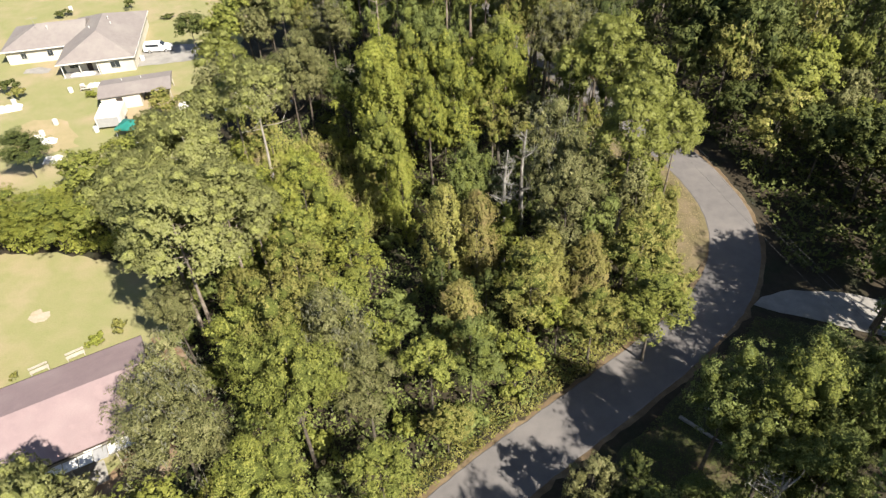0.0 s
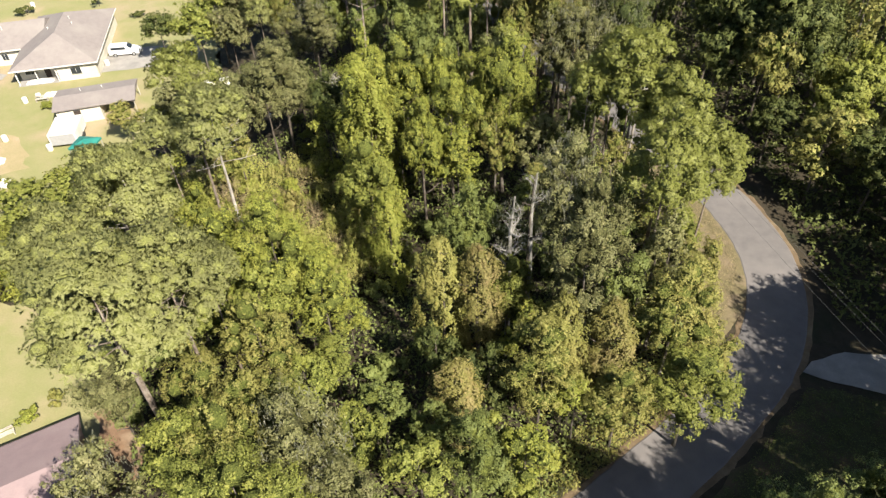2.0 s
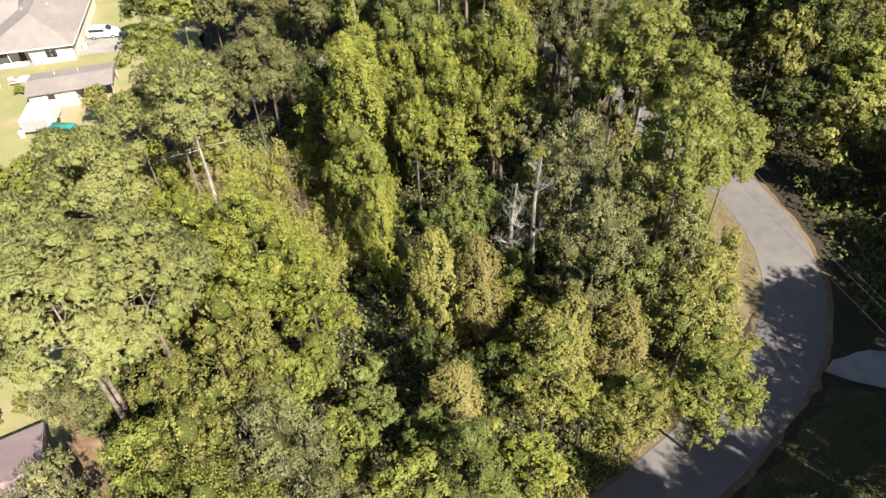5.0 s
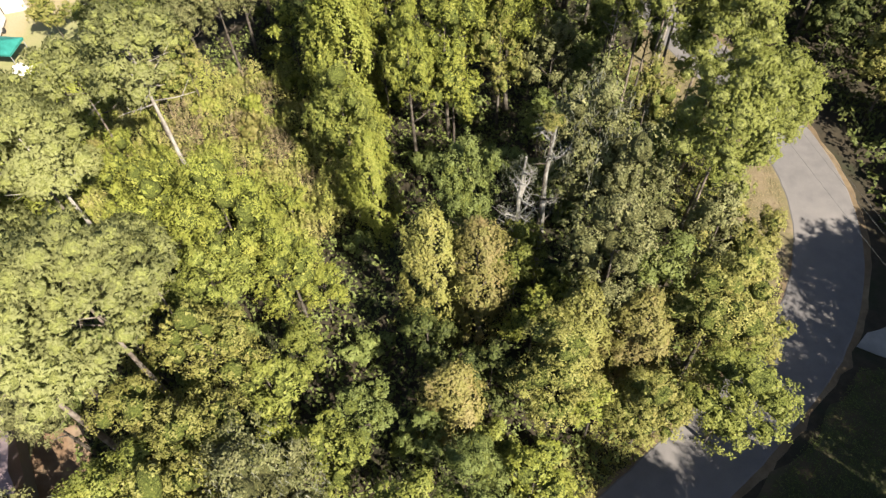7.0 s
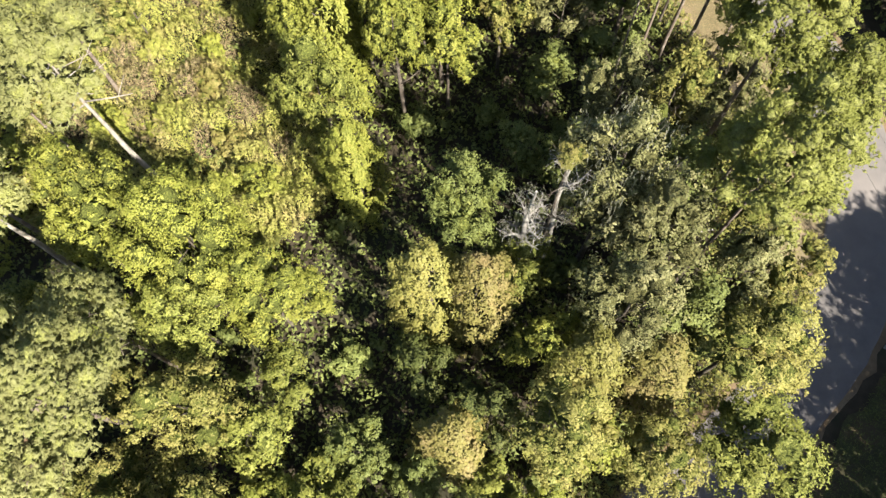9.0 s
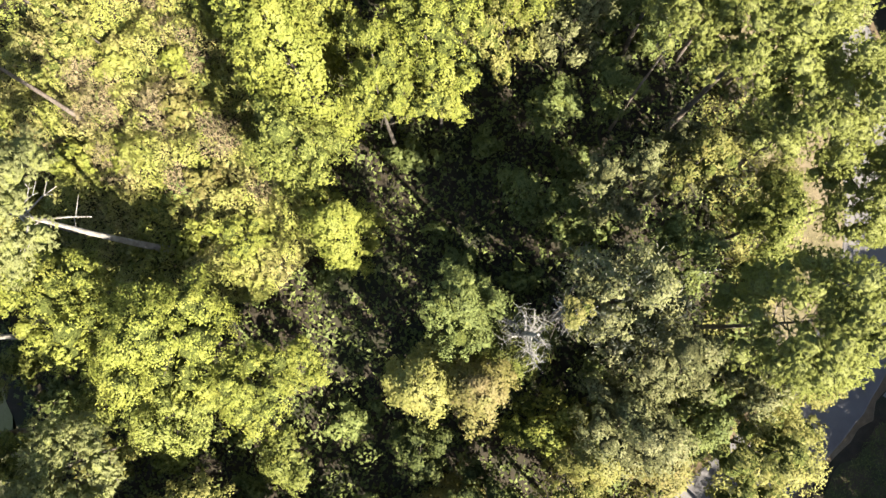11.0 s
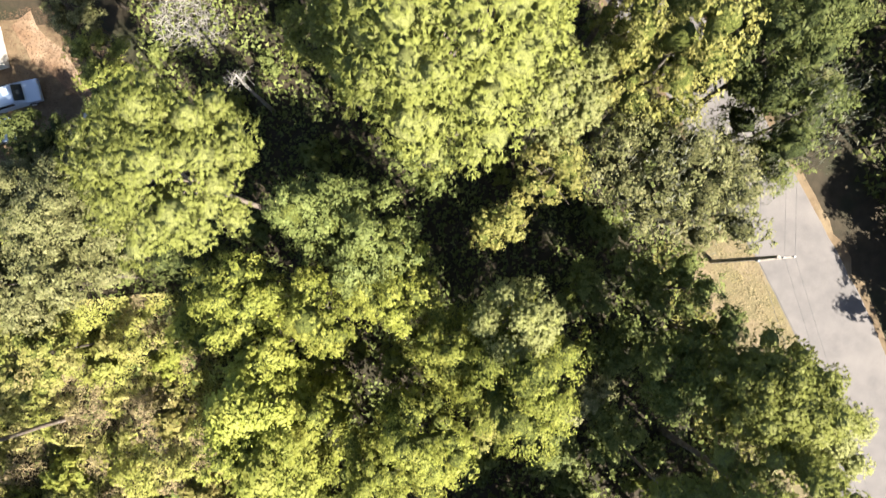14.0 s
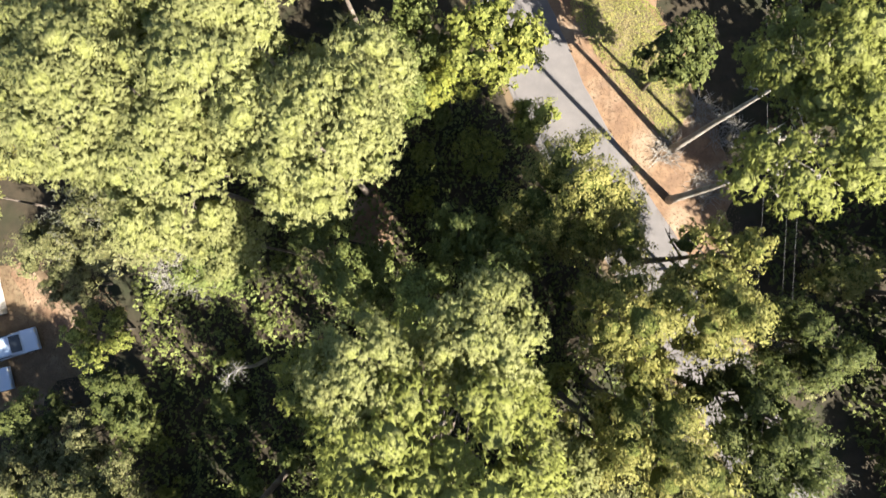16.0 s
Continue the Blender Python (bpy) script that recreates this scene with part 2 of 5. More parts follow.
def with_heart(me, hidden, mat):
    """Gives the last faces of a crown, its opaque lumps, an inner material."""
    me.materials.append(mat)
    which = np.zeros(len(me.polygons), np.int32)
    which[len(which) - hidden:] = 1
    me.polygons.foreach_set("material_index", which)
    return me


def crown_corners(seed, r, rz, lobes, clumps, leaves, long=0.078, wide=0.042, low=-0.65, inner=1500, heart=0.7):
    """A broadleaf crown round the origin: lobes, on them clumps and sprigs, on those leaves; larger leaves deep inside."""
    rng = np.random.default_rng(seed)
    way = unit(rng.normal(size=(lobes * 4, 3)) * (1, 1, 1.1))
    way = way[way[:, 2] > low][:lobes]
    way[0] = (0.1, 0, 1)
    reach = rng.uniform(0.36, 0.82, (len(way), 1))
    centre = way * reach * (r, r, rz)
    width = rng.uniform(0.2, 0.43, (len(way), 1))
    girth = np.array((r, r, rz * 0.75))
    k = rng.integers(0, len(way), clumps * 5)
    d = unit(rng.normal(size=(len(k), 3)) + way[k] * 0.5 + (0, 0, 0.45))
    far = np.where(rng.random((len(k), 1)) < 0.13, rng.uniform(1.15, 1.42, (len(k), 1)), rng.uniform(0.66, 1.12, (len(k), 1)))
    spot = centre[k] + d * width[k] * girth * far
    open_ones = clear_of(spot, k, centre, width * girth, 0.86)[:clumps]
    k, d, spot = k[open_ones], d[open_ones], spot[open_ones]
    clumps = len(k)
    big = np.clip(rng.uniform(0.055, 0.15, (clumps, 1)) * r, 0.14, 0.5)
    j = np.repeat(np.arange(clumps), leaves)
    u = unit(rng.normal(size=(len(j), 3)) + d[j] * 0.4 + (0, 0, 0.3))
    at = spot[j] + u * big[j] * rng.uniform(0.35, 1.15, (len(j), 1)) * (1, 1, 0.8)
    at[:, 2] -= 0.35 * rng.random(len(j)) ** 3
    facing = unit(u * 0.7 + d[j] * 0.3 + (0.1, -0.1, 0.4) + rng.normal(size=(len(j), 3)) * 0.45)
    outer = leaf_corners(rng, at, facing, long, wide)
    soft = unit(u * 0.5 + d[j] * 0.6 + (0, 0, 0.15)) + facing * 0.45
    k = rng.integers(0, len(way), inner)
    d = unit(rng.normal(size=(inner, 3)) + (0, 0, 0.1))
    at = centre[k] + d * width[k] * girth * rng.uniform(0.66, 0.95, (inner, 1))
    deep = d + rng.normal(size=(inner, 3)) * 0.4
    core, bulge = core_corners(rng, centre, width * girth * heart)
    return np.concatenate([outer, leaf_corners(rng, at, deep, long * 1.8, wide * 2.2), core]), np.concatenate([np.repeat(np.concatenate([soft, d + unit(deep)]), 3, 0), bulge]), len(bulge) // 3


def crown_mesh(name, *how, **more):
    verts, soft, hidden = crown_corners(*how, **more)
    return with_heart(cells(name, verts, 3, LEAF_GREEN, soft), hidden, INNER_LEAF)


def drape_mesh(name, seed, r, tall, clumps, leaves):
    """Vines that drape a stem from the ground up: a lumpy pillar with hanging skirts."""
    rng = np.random.default_rng(seed)
    ang = rng.uniform(0, 2 * np.pi, clumps)
    z = rng.beta(1.5, 1.1, clumps)
    lobe = 1 + 0.25 * np.sin(ang * 3 + seed) + 0.2 * np.sin(z * 17 + ang * 2)
    rad = r * np.sqrt(np.clip(1.02 - z ** 2.4, 0.02, 1)) * lobe * rng.uniform(0.6, 1.08, clumps)
    spot = np.stack([np.cos(ang) * rad, np.sin(ang) * rad, z * tall], 1)
    d = unit(np.stack([np.cos(ang), np.sin(ang), 0.35 + z ** 3 * 1.5], 1))
    big = rng.uniform(0.2, 0.5, (clumps, 1))
    j = np.repeat(np.arange(clumps), leaves)
    u = unit(rng.normal(size=(len(j), 3)) + d[j] * 0.6)
    at = spot[j] + u * big[j] * rng.uniform(0.2, 1.2, (len(j), 1))
    at[:, 2] -= rng.random(len(j)) ** 2 * 0.9
    facing = unit(u * 0.4 + d[j] * 0.7 + (0, 0, 0.4) + rng.normal(size=(len(j), 3)) * 0.4)
    return cells(name, leaf_corners(rng, at, facing, 0.088, 0.056), 3, LEAF_VINE, np.repeat(u * 0.5 + d[j] * 0.6 + facing * 0.7, 3, 0))


def needle_corners(seed, r, rz, limbs, tufts, blades, long=0.24, wide=0.032, inner=1300, puff=0.3):
    """A pine crown: sprays of round needle tufts along the limbs, inner needles, opaque lumps."""
    rng = np.random.default_rng(seed)
    way = unit(rng.normal(size=(limbs * 4, 3)) * (1, 1, 0.8) + (0, 0, 0.25))
    way = way[way[:, 2] > -0.2][:limbs]
    way[0] = (0.05, 0.05, 1)
    centre = way * (r, r, rz) * (1.04 - puff) * rng.uniform(0.3, 1, (len(way), 1)) ** 0.5
    width = rng.uniform(0.6, 1.25, (len(way), 1)) * puff * r
    flat = np.array((1, 1, 0.6))
    k = rng.choice(len(way), tufts * 7, p=width[:, 0] ** 2 / np.sum(width ** 2))
    u = unit(rng.normal(size=(len(k), 3)) + way[k] * 0.35 + (0, 0, 0.55))
    spot = centre[k] + u * width[k] * flat * rng.uniform(0.86, 1.1, (len(k), 1))
    open_ones = clear_of(spot, k, centre, width * flat, 0.8)[:tufts]
    k, u, spot = k[open_ones], u[open_ones], spot[open_ones]
    out = unit(way[k] * 0.5 + u * 0.5 + (0, 0, 0.45) + rng.normal(size=u.shape) * 0.16)
    j = np.repeat(np.arange(len(spot)), blades)
    ray = unit(rng.normal(size=(len(j), 3)) + out[j] * 0.9)
    side = unit(np.cross(ray, out[j] + rng.normal(size=(len(j), 3)) * 0.3)) * wide * rng.uniform(0.7, 1.3, (len(j), 1))
    far = long * rng.uniform(0.6, 1.1, (len(j), 1)) * rng.uniform(0.65, 1.25, (len(spot), 1))[j]
    root = spot[j] + ray * far * 0.1
    tip = spot[j] + ray * far
    soft = unit(ray * 0.36 + out[j] * 0.85 + rng.normal(size=(len(j), 3)) * 0.1)
    turned = np.sum(np.cross(side, tip - root) * soft, 1, keepdims=True) < 0
    side = np.where(turned, -side, side)
    tufty = np.stack([root - side, root + side, tip], 1).reshape(-1, 3)
    k = rng.integers(0, len(way), inner)
    d = unit(rng.normal(size=(inner, 3)))
    at = centre[k] + d * width[k] * flat * rng.uniform(0.75, 1.0, (inner, 1))
    deep = unit(d * 0.7 + rng.normal(size=(inner, 3)) * 0.3)
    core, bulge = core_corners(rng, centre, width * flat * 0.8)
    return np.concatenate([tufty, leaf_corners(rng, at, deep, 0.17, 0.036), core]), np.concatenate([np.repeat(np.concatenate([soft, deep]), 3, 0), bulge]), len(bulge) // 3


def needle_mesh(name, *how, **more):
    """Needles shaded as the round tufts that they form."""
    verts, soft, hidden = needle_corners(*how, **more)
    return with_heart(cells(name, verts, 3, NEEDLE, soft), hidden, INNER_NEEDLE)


def strand_mesh(name, seed, r, rz, count):
    """Grey moss that hangs from the limbs in ragged strands."""
    rng = np.random.default_rng(seed)
    knot = unit(rng.normal(size=(count // 14, 3)) + (0, 0, 0.4)) * (r, r, rz) * rng.uniform(0.7, 1.03, (count // 14, 1))
    top = np.repeat(knot, 14, 0)
    top = top + rng.normal(size=top.shape) * 0.22
    n = len(top)
    long = rng.uniform(0.1, 0.5, (n, 1))
    side = unit(np.cross(rng.normal(size=(n, 3)), (0, 0, 1))) * rng.uniform(0.015, 0.04, (n, 1))
    low = top - np.array((0, 0, 1)) * long + rng.normal(size=(n, 3)) * 0.12
    return cells(name, np.stack([top - side, top + side, low], 1).reshape(-1, 3), 3, MOSS)


def ripple(x, y, seed, size):
    """A smooth uneven height between about -1 and 1."""
    rng = np.random.default_rng(seed)
    h = np.zeros_like(x)
    for k in range(10):
        a, f = rng.uniform(0, 6.28), rng.uniform(0.6, 1.7) * 6.28 / size
        h += np.sin((x * np.cos(a) + y * np.sin(a)) * f + rng.uniform(0, 6.28))
    return h / 3.6


def trunk_mesh(name, seed, tall, thick, fork, limbs, reach, rise, mat):
    """A tapered, slightly bent trunk with limbs; tall and reach in metres."""
    rng = random.Random(seed)
    verts, faces = [], []
    bend = (rng.uniform(-0.3, 0.3), rng.uniform(-0.3, 0.3))
    stem = []
    for i in range(9):
        k = i / 8
        stem.append((bend[0] * math.sin(k * 3.1) + rng.uniform(-0.05, 0.05), bend[1] * math.sin(k * 2.6), tall * k))
    tube(verts, faces, stem, [thick * (1.25 if i == 0 else 1 - 0.86 * i / 8) for i in range(9)], 9)
    for n in range(limbs):
        k = fork + (0.97 - fork) * (n + rng.random()) / limbs
        z, a = tall * k, n * 2.4 + rng.uniform(-0.5, 0.5)
        far = reach * rng.uniform(0.55, 0.9) * (1 if k < 0.75 else 1 - (k - 0.75) * 2.2)
        i = int(k * 8)
        root = Vector(stem[i]).lerp(Vector(stem[min(i + 1, 8)]), k * 8 - i)
        tip = root + Vector((math.cos(a) * far, math.sin(a) * far, rise * far * rng.uniform(0.5, 1.1)))
        mid = root.lerp(tip, 0.5) + Vector((rng.uniform(-0.2, 0.2), rng.uniform(-0.2, 0.2), -0.06 * far))
        w = thick * (1.05 - k) * 0.5 + 0.02
        tube(verts, faces, [root, mid, tip], [w, w * 0.65, w * 0.25], 5)
        for q in range(2):
            b = mid.lerp(tip, rng.uniform(0.1, 0.7))
            e = b + Vector((rng.uniform(-1, 1), rng.uniform(-1, 1), rng.uniform(0.1, 0.9))) * far * 0.35
            tube(verts, faces, [b, e], [w * 0.45, w * 0.15], 4)
    me = bpy.data.meshes.new(name)
    me.from_pydata([tuple(v) for v in verts], [], faces)
    me.update()
    me.materials.append(mat)
    for p in me.polygons:
        p.use_smooth = True
    return me


OAK_BIG = [crown_mesh("oak_crown_big", 10 + i, 4.3, 5.6, 34, 430, 36, inner=900) for i in range(3)]
OAK_MID = [crown_mesh("oak_crown", 20 + i, 3.2, 5.4, 26, 250, 33, inner=600) for i in range(5)]
OAK_SMALL = [crown_mesh("oak_crown_small", 30 + i, 2.2, 4.6, 18, 150, 27, inner=400) for i in range(4)]
OAK_LIGHT = [crown_mesh("oak_crown_light", 45 + i, 3.6, 5.0, 22, 170, 22, 0.14, 0.088, inner=600) for i in range(3)]
OAK_OPEN = [crown_mesh("oak_crown_open", 48 + i, 4.3, 5.6, 26, 300, 15, 0.12, 0.075, inner=300, heart=0.3) for i in range(3)]
DRAPE = [drape_mesh("vine_drape", 50 + i, 2.0, 12, 290, 52) for i in range(3)]
SHRUB = [crown_mesh("shrub_leaves", 60 + i, 1.8, 1.3, 10, 44, 22, 0.105, 0.07, 0.0, 250) for i in range(4)]
PINE_BIG = [needle_mesh("pine_needles_big", 70 + i, 5.2, 5.0, 62, 2500, 10, 0.24, 0.042, 1300, 0.22) for i in range(3)]
PINE_MID = [needle_mesh("pine_needles", 80 + i, 4.0, 4.4, 42, 1300, 10, 0.24, 0.042, 800, 0.24) for i in range(4)]
PINE_TALL = [needle_mesh("pine_needles_tall", 76 + i, 5.0, 8.2, 85, 3000, 10, 0.24, 0.042, 1500, 0.21) for i in range(3)]
PINE_LIGHT = [needle_mesh("pine_needles_light", 85 + i, 4.0, 4.4, 24, 330, 10, 0.42, 0.075, 500) for i in range(2)]
STRANDS = [strand_mesh("moss_strands", 95 + i, 3.2, 5.0, 1100) for i in range(2)]
OAK_FAR = [crown_corners(40 + i, 3.6, 5.0, 17, 60, 17, 0.22, 0.13, inner=160)[0][:-17 * 60] for i in range(4)]
PINE_FAR = [needle_corners(90 + i, 4.0, 4.4, 20, 200, 9, 0.6, 0.09, 200)[0][:-20 * 60] for i in range(2)]
OAK_TRUNK = [trunk_mesh("oak_trunk", 100 + i, 13, 0.26, 0.38, 7, 2.7, 0.8, BARK) for i in range(4)]
PINE_TRUNK = [trunk_mesh("pine_trunk", 110 + i, 24, 0.23, 0.72, 14, 3.0, 0.35, BARK_PINE) for i in range(3)]
SHRUB_STEM = [trunk_mesh("shrub_stem", 120 + i, 1.6, 0.05, 0.15, 3, 1.2, 1.0, BARK) for i in range(2)]

pick = random.Random(7)


def piece(name, mesh, mat, parent, m, label=""):
    """A part on a shared mesh, with a material of its own."""
    ob = new(name, mesh)
    ob.parent = parent
    ob.matrix_local = m
    if mat:
        ob.material_slots[0].link = "OBJECT"
        ob.material_slots[0].material = mat
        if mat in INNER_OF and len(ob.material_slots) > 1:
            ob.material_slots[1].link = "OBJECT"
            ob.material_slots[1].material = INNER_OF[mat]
    return tagged(ob, label)


def scaled(x, y, z, turn, sx, sy, sz):
    return Matrix.Translation((x, y, z)) @ Matrix.Rotation(turn, 4, "Z") @ Matrix.Diagonal((sx, sy, sz, 1))


TAKEN = []


def NEAR(x, y):
    return -33 < x < 33.5 and 22 < y < 117


def broadleaf(x, y, h, r, leaf, label, depth=0.35, moss=False, full=False, airy=False):
    tree = tagged(new("broadleaf_tree"), label, "tree", "woodland trees")
    tree.location = (x, y, 0)
    TAKEN.append((x, y, r))
    rz = depth * h
    if airy:
        mesh, br, bz = pick.choice(OAK_OPEN), 4.3, 5.6
    elif full:
        mesh, br, bz = pick.choice(OAK_BIG), 4.3, 5.6
    elif not NEAR(x, y):
        mesh, br, bz = pick.choice(OAK_LIGHT), 3.6, 5.0
    elif r > 3.7:
        mesh, br, bz = pick.choice(OAK_BIG), 4.3, 5.6
    elif r > 2.6:
        mesh, br, bz = pick.choice(OAK_MID), 3.2, 5.4
    else:
        mesh, br, bz = pick.choice(OAK_SMALL), 2.2, 4.6
    a = pick.uniform(0, 6.28)
    k = r / br
    piece("trunk", pick.choice(OAK_TRUNK), None, tree, scaled(0, 0, 0, a, h / 22, h / 22, (h - rz * 0.5) / 13))
    piece("crown", mesh, leaf, tree, scaled(0, 0, h - rz, a, k * pick.uniform(0.92, 1.08), k * pick.uniform(0.92, 1.08), rz / bz))
    if moss:
        piece("hanging_moss", pick.choice(STRANDS), MOSS, tree, scaled(0, 0, h - rz, a, r / 3.2, r / 3.2, rz / 5), "grey strands of hanging moss")
    return tree


def pine(x, y, h, r, label, needle=None, depth=3.7, lean=(0, 0), bole=1.0, bark=None):
    tree = tagged(new("pine_tree"), label, "tree", "woodland pines")
    tree.matrix_basis = Matrix.Translation((x, y, 0)) @ Matrix.Rotation(lean[0], 4, "Y") @ Matrix.Rotation(lean[1], 4, "X")
    TAKEN.append((x, y, r * 0.8))
    if not NEAR(x, y):
        mesh, br, bz = pick.choice(PINE_LIGHT), 4.0, 4.4
    elif depth > 5.6:
        mesh, br, bz = pick.choice(PINE_TALL), 5.0, 8.2
    elif r > 4.3:
        mesh, br, bz = pick.choice(PINE_BIG), 5.2, 5.0
    else:
        mesh, br, bz = pick.choice(PINE_MID), 4.0, 4.4
    a = pick.uniform(0, 6.28)
    piece("trunk", pick.choice(PINE_TRUNK), bark, tree, scaled(0, 0, 0, a, bole * r / 4.2, bole * r / 4.2, (h - 0.62 * depth) / 24))
    piece("crown", mesh, needle or NEEDLE, tree, scaled(0, 0, h - depth, a, r / br, r / br, depth / bz))
    return tree


def vine_tree(x, y, h, r, leaf, label):
    tree = tagged(new("vine_covered_tree"), label, "tree", "vine-draped trees")
    tree.location = (x, y, 0)
    TAKEN.append((x, y, r))
    a = pick.uniform(0, 6.28)
    piece("trunk", pick.choice(OAK_TRUNK), None, tree, scaled(0, 0, 0, a, 0.8, 0.8, h * 0.93 / 13))
    piece("vine_drape", pick.choice(DRAPE), leaf, tree, scaled(0, 0, 0, a, r / 2, r / 2, h / 12.4), "draped climbing vine leaves")
    return tree


def shrub(x, y, h, r, leaf, label):
    bush = tagged(new("shrub"), label, "shrub", "undergrowth shrubs")
    bush.location = (x, y, 0)
    a = pick.uniform(0, 6.28)
    piece("stem", pick.choice(SHRUB_STEM), None, bush, scaled(0, 0, 0, a, r / 1.8, r / 1.8, h * 0.55 / 1.6))
    piece("foliage", pick.choice(SHRUB), leaf, bush, scaled(0, 0, h * 0.5, a, r / 1.8, r / 1.8, h * 0.5 / 1.3))
    return bush


# ---- ground, road and clearings ----
def sheet(name, outline, z, mat, label, category, rough=0.35, cut=1.2, kind="structure"):
    """A flat patch with an uneven outline."""
    pts = []
    for (ax, ay), (bx, by) in zip(outline, outline[1:] + outline[:1]):
        n = max(1, int(math.hypot(bx - ax, by - ay) / cut))
        for i in range(n):
            p = Vector((ax + (bx - ax) * i / n, ay + (by - ay) * i / n, 0))
            w = noise.noise_vector(p * 0.35) * rough * 2 + noise.noise_vector(p * 1.3) * rough * 0.6
            pts.append((p.x + w.x, p.y + w.y, z))
    bm = bmesh.new()
    vs = [bm.verts.new(p) for p in pts]
    f = bm.faces.new(vs)
    bmesh.ops.triangulate(bm, faces=[f])
    bmesh.ops.recalc_face_normals(bm, faces=bm.faces)
    if sum(f.normal.z for f in bm.faces) < 0:
        bmesh.ops.reverse_faces(bm, faces=bm.faces)
    me = bpy.data.meshes.new(name)
    bm.to_mesh(me)
    bm.free()
    me.materials.append(mat)
    return tagged(new(name, me), label, category, kind=kind)


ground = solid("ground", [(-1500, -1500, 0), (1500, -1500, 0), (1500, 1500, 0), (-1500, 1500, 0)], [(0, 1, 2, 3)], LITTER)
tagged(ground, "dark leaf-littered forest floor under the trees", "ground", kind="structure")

YARD = [(-160, 62), (-60, 66), (-52, 78), (-44, 86), (-39, 92), (-36.5, 98), (-37, 106), (-38, 112), (-40, 124), (-42, 150), (-60, 200), (-160, 200)]
sheet("lawn", YARD, 0.02, LAWN, "sunlit mown yard grass with bare sandy patches", "lawn", 0.9)
NEAR_YARD = [(-110, 12), (-62, 12), (-36, 20), (-27, 28), (-25.5, 37), (-28.5, 43), (-31, 50), (-33.5, 56), (-44, 60.5), (-110, 60.5)]
sheet("lawn", NEAR_YARD, 0.02, LAWN, "pale sunlit back-yard grass beside the house", "lawn", 0.6)
sheet("bare_soil", [(-68, 92), (-64, 93.6), (-60.5, 92), (-57, 88), (-57.5, 84), (-62, 83), (-66, 85.5), (-69, 88.5)], 0.03, surface("worn_lawn", (0.27, 0.22, 0.125), (0.225, 0.195, 0.1), 0.5, (0.3, 0.235, 0.15), 0.2, bump=0.4, fine=7), "worn sandy-brown patch of the lawn", "soil", 1.2)
sheet("bare_soil", [(-46.4, 49.8), (-45.4, 49.2), (-44.4, 49.5), (-44.1, 50.4), (-44.6, 51.1), (-45.4, 50.9), (-45.9, 51.5), (-46.5, 50.9)], 0.035, surface("pale_sand", (0.36, 0.31, 0.25), (0.3, 0.25, 0.18), 1.2, (0.26, 0.22, 0.13), 0.5, bump=0.3, fine=9), "pale worn bare patch in the lawn", "soil", 0.12, 0.5)
sheet("bare_soil", [(-31, 27), (-25, 30), (-24.5, 38), (-27, 45), (-30, 49), (-31.5, 47), (-29.5, 42), (-29, 34)], 0.035, SAND, "bare orange soil along the house end", "soil", 0.5)

ROAD = [(-90, -48), (-56, -20), (-24, 6), (-8, 19.5), (3.2, 30), (12.5, 37.6), (21.5, 45), (28.5, 52), (32.4, 59), (33.8, 66), (33.3, 72), (31.6, 78), (28.9, 84), (25.5, 91), (21.5, 99), (16.4, 107.5), (11.8, 116), (8.2, 125), (1, 140), (-9, 160)]


def along(line, step=1.0):
    """Points of a smooth curve through the line."""
    out = []
    pts = [Vector((x, y, 0)) for x, y in line]
    for i in range(len(pts) - 1):
        p0, p1, p2, p3 = pts[max(i - 1, 0)], pts[i], pts[i + 1], pts[min(i + 2, len(pts) - 1)]
        n = max(2, int((p2 - p1).length / step))
        for k in range(n):
            t = k / n
            out.append(0.5 * (2 * p1 + (p2 - p0) * t + (2 * p0 - 5 * p1 + 4 * p2 - p3) * t * t + (3 * p1 - p0 - 3 * p2 + p3) * t ** 3))
    return out + [pts[-1]]


CENTRE = along(ROAD)


def ribbon(name, line, half, z, mat, label, category, ragged=0.12, thick=0.05):
    verts, faces = [], []
    for i, p in enumerate(line):
        a = (line[min(i + 1, len(line) - 1)] - line[max(i - 1, 0)]).normalized()
        side = Vector((a.y, -a.x, 0))
        l = half + ragged * noise.noise(p * 0.8) + ragged * 0.6 * noise.noise(p * 2.7)
        r = half + ragged * noise.noise(p * 0.8 + Vector((40, 3, 0))) + ragged * 0.6 * noise.noise(p * 2.7 + Vector((9, 9, 9)))
        for q, h in ((p - side * (l + 0.1), z - thick), (p - side * l, z), (p, z + 0.04), (p + side * r, z), (p + side * (r + 0.1), z - thick)):
            verts.append((q.x, q.y, h))
    for i in range(len(line) - 1):
        for k in range(4):
            a = i * 5 + k
            faces.append((a, a + 1, a + 6, a + 5))
    ob = solid(name, verts, faces, mat)
    return tagged(ob, label, category, kind="structure")


ribbon("verge", CENTRE, 3.3, 0.03, VERGE_LITTER, "brown leaf-strewn edge along the lane", "verge", 0.5, 0.03)
ribbon("road", CENTRE, 2.75, 0.09, ASPHALT, "pale worn asphalt lane without markings", "road", 0.1)
sheet("verge", [(25.2, 54), (28, 58), (31, 63), (31.6, 69), (30, 75.5), (28, 80), (25, 87), (21, 91), (19.5, 84), (21.5, 79), (25.5, 75), (25.5, 68), (24.5, 60)], 0.045, VERGE, "strip of dry tan grass between wood and lane", "verge", 0.5)
sheet("bare_soil", [(12, 131), (20, 125), (23, 117), (26, 110), (25, 102), (21, 100), (18, 108), (13, 116), (8.6, 124)], 0.05, SAND, "bare sandy clearing beside the lane under the power pole", "soil", 0.7)
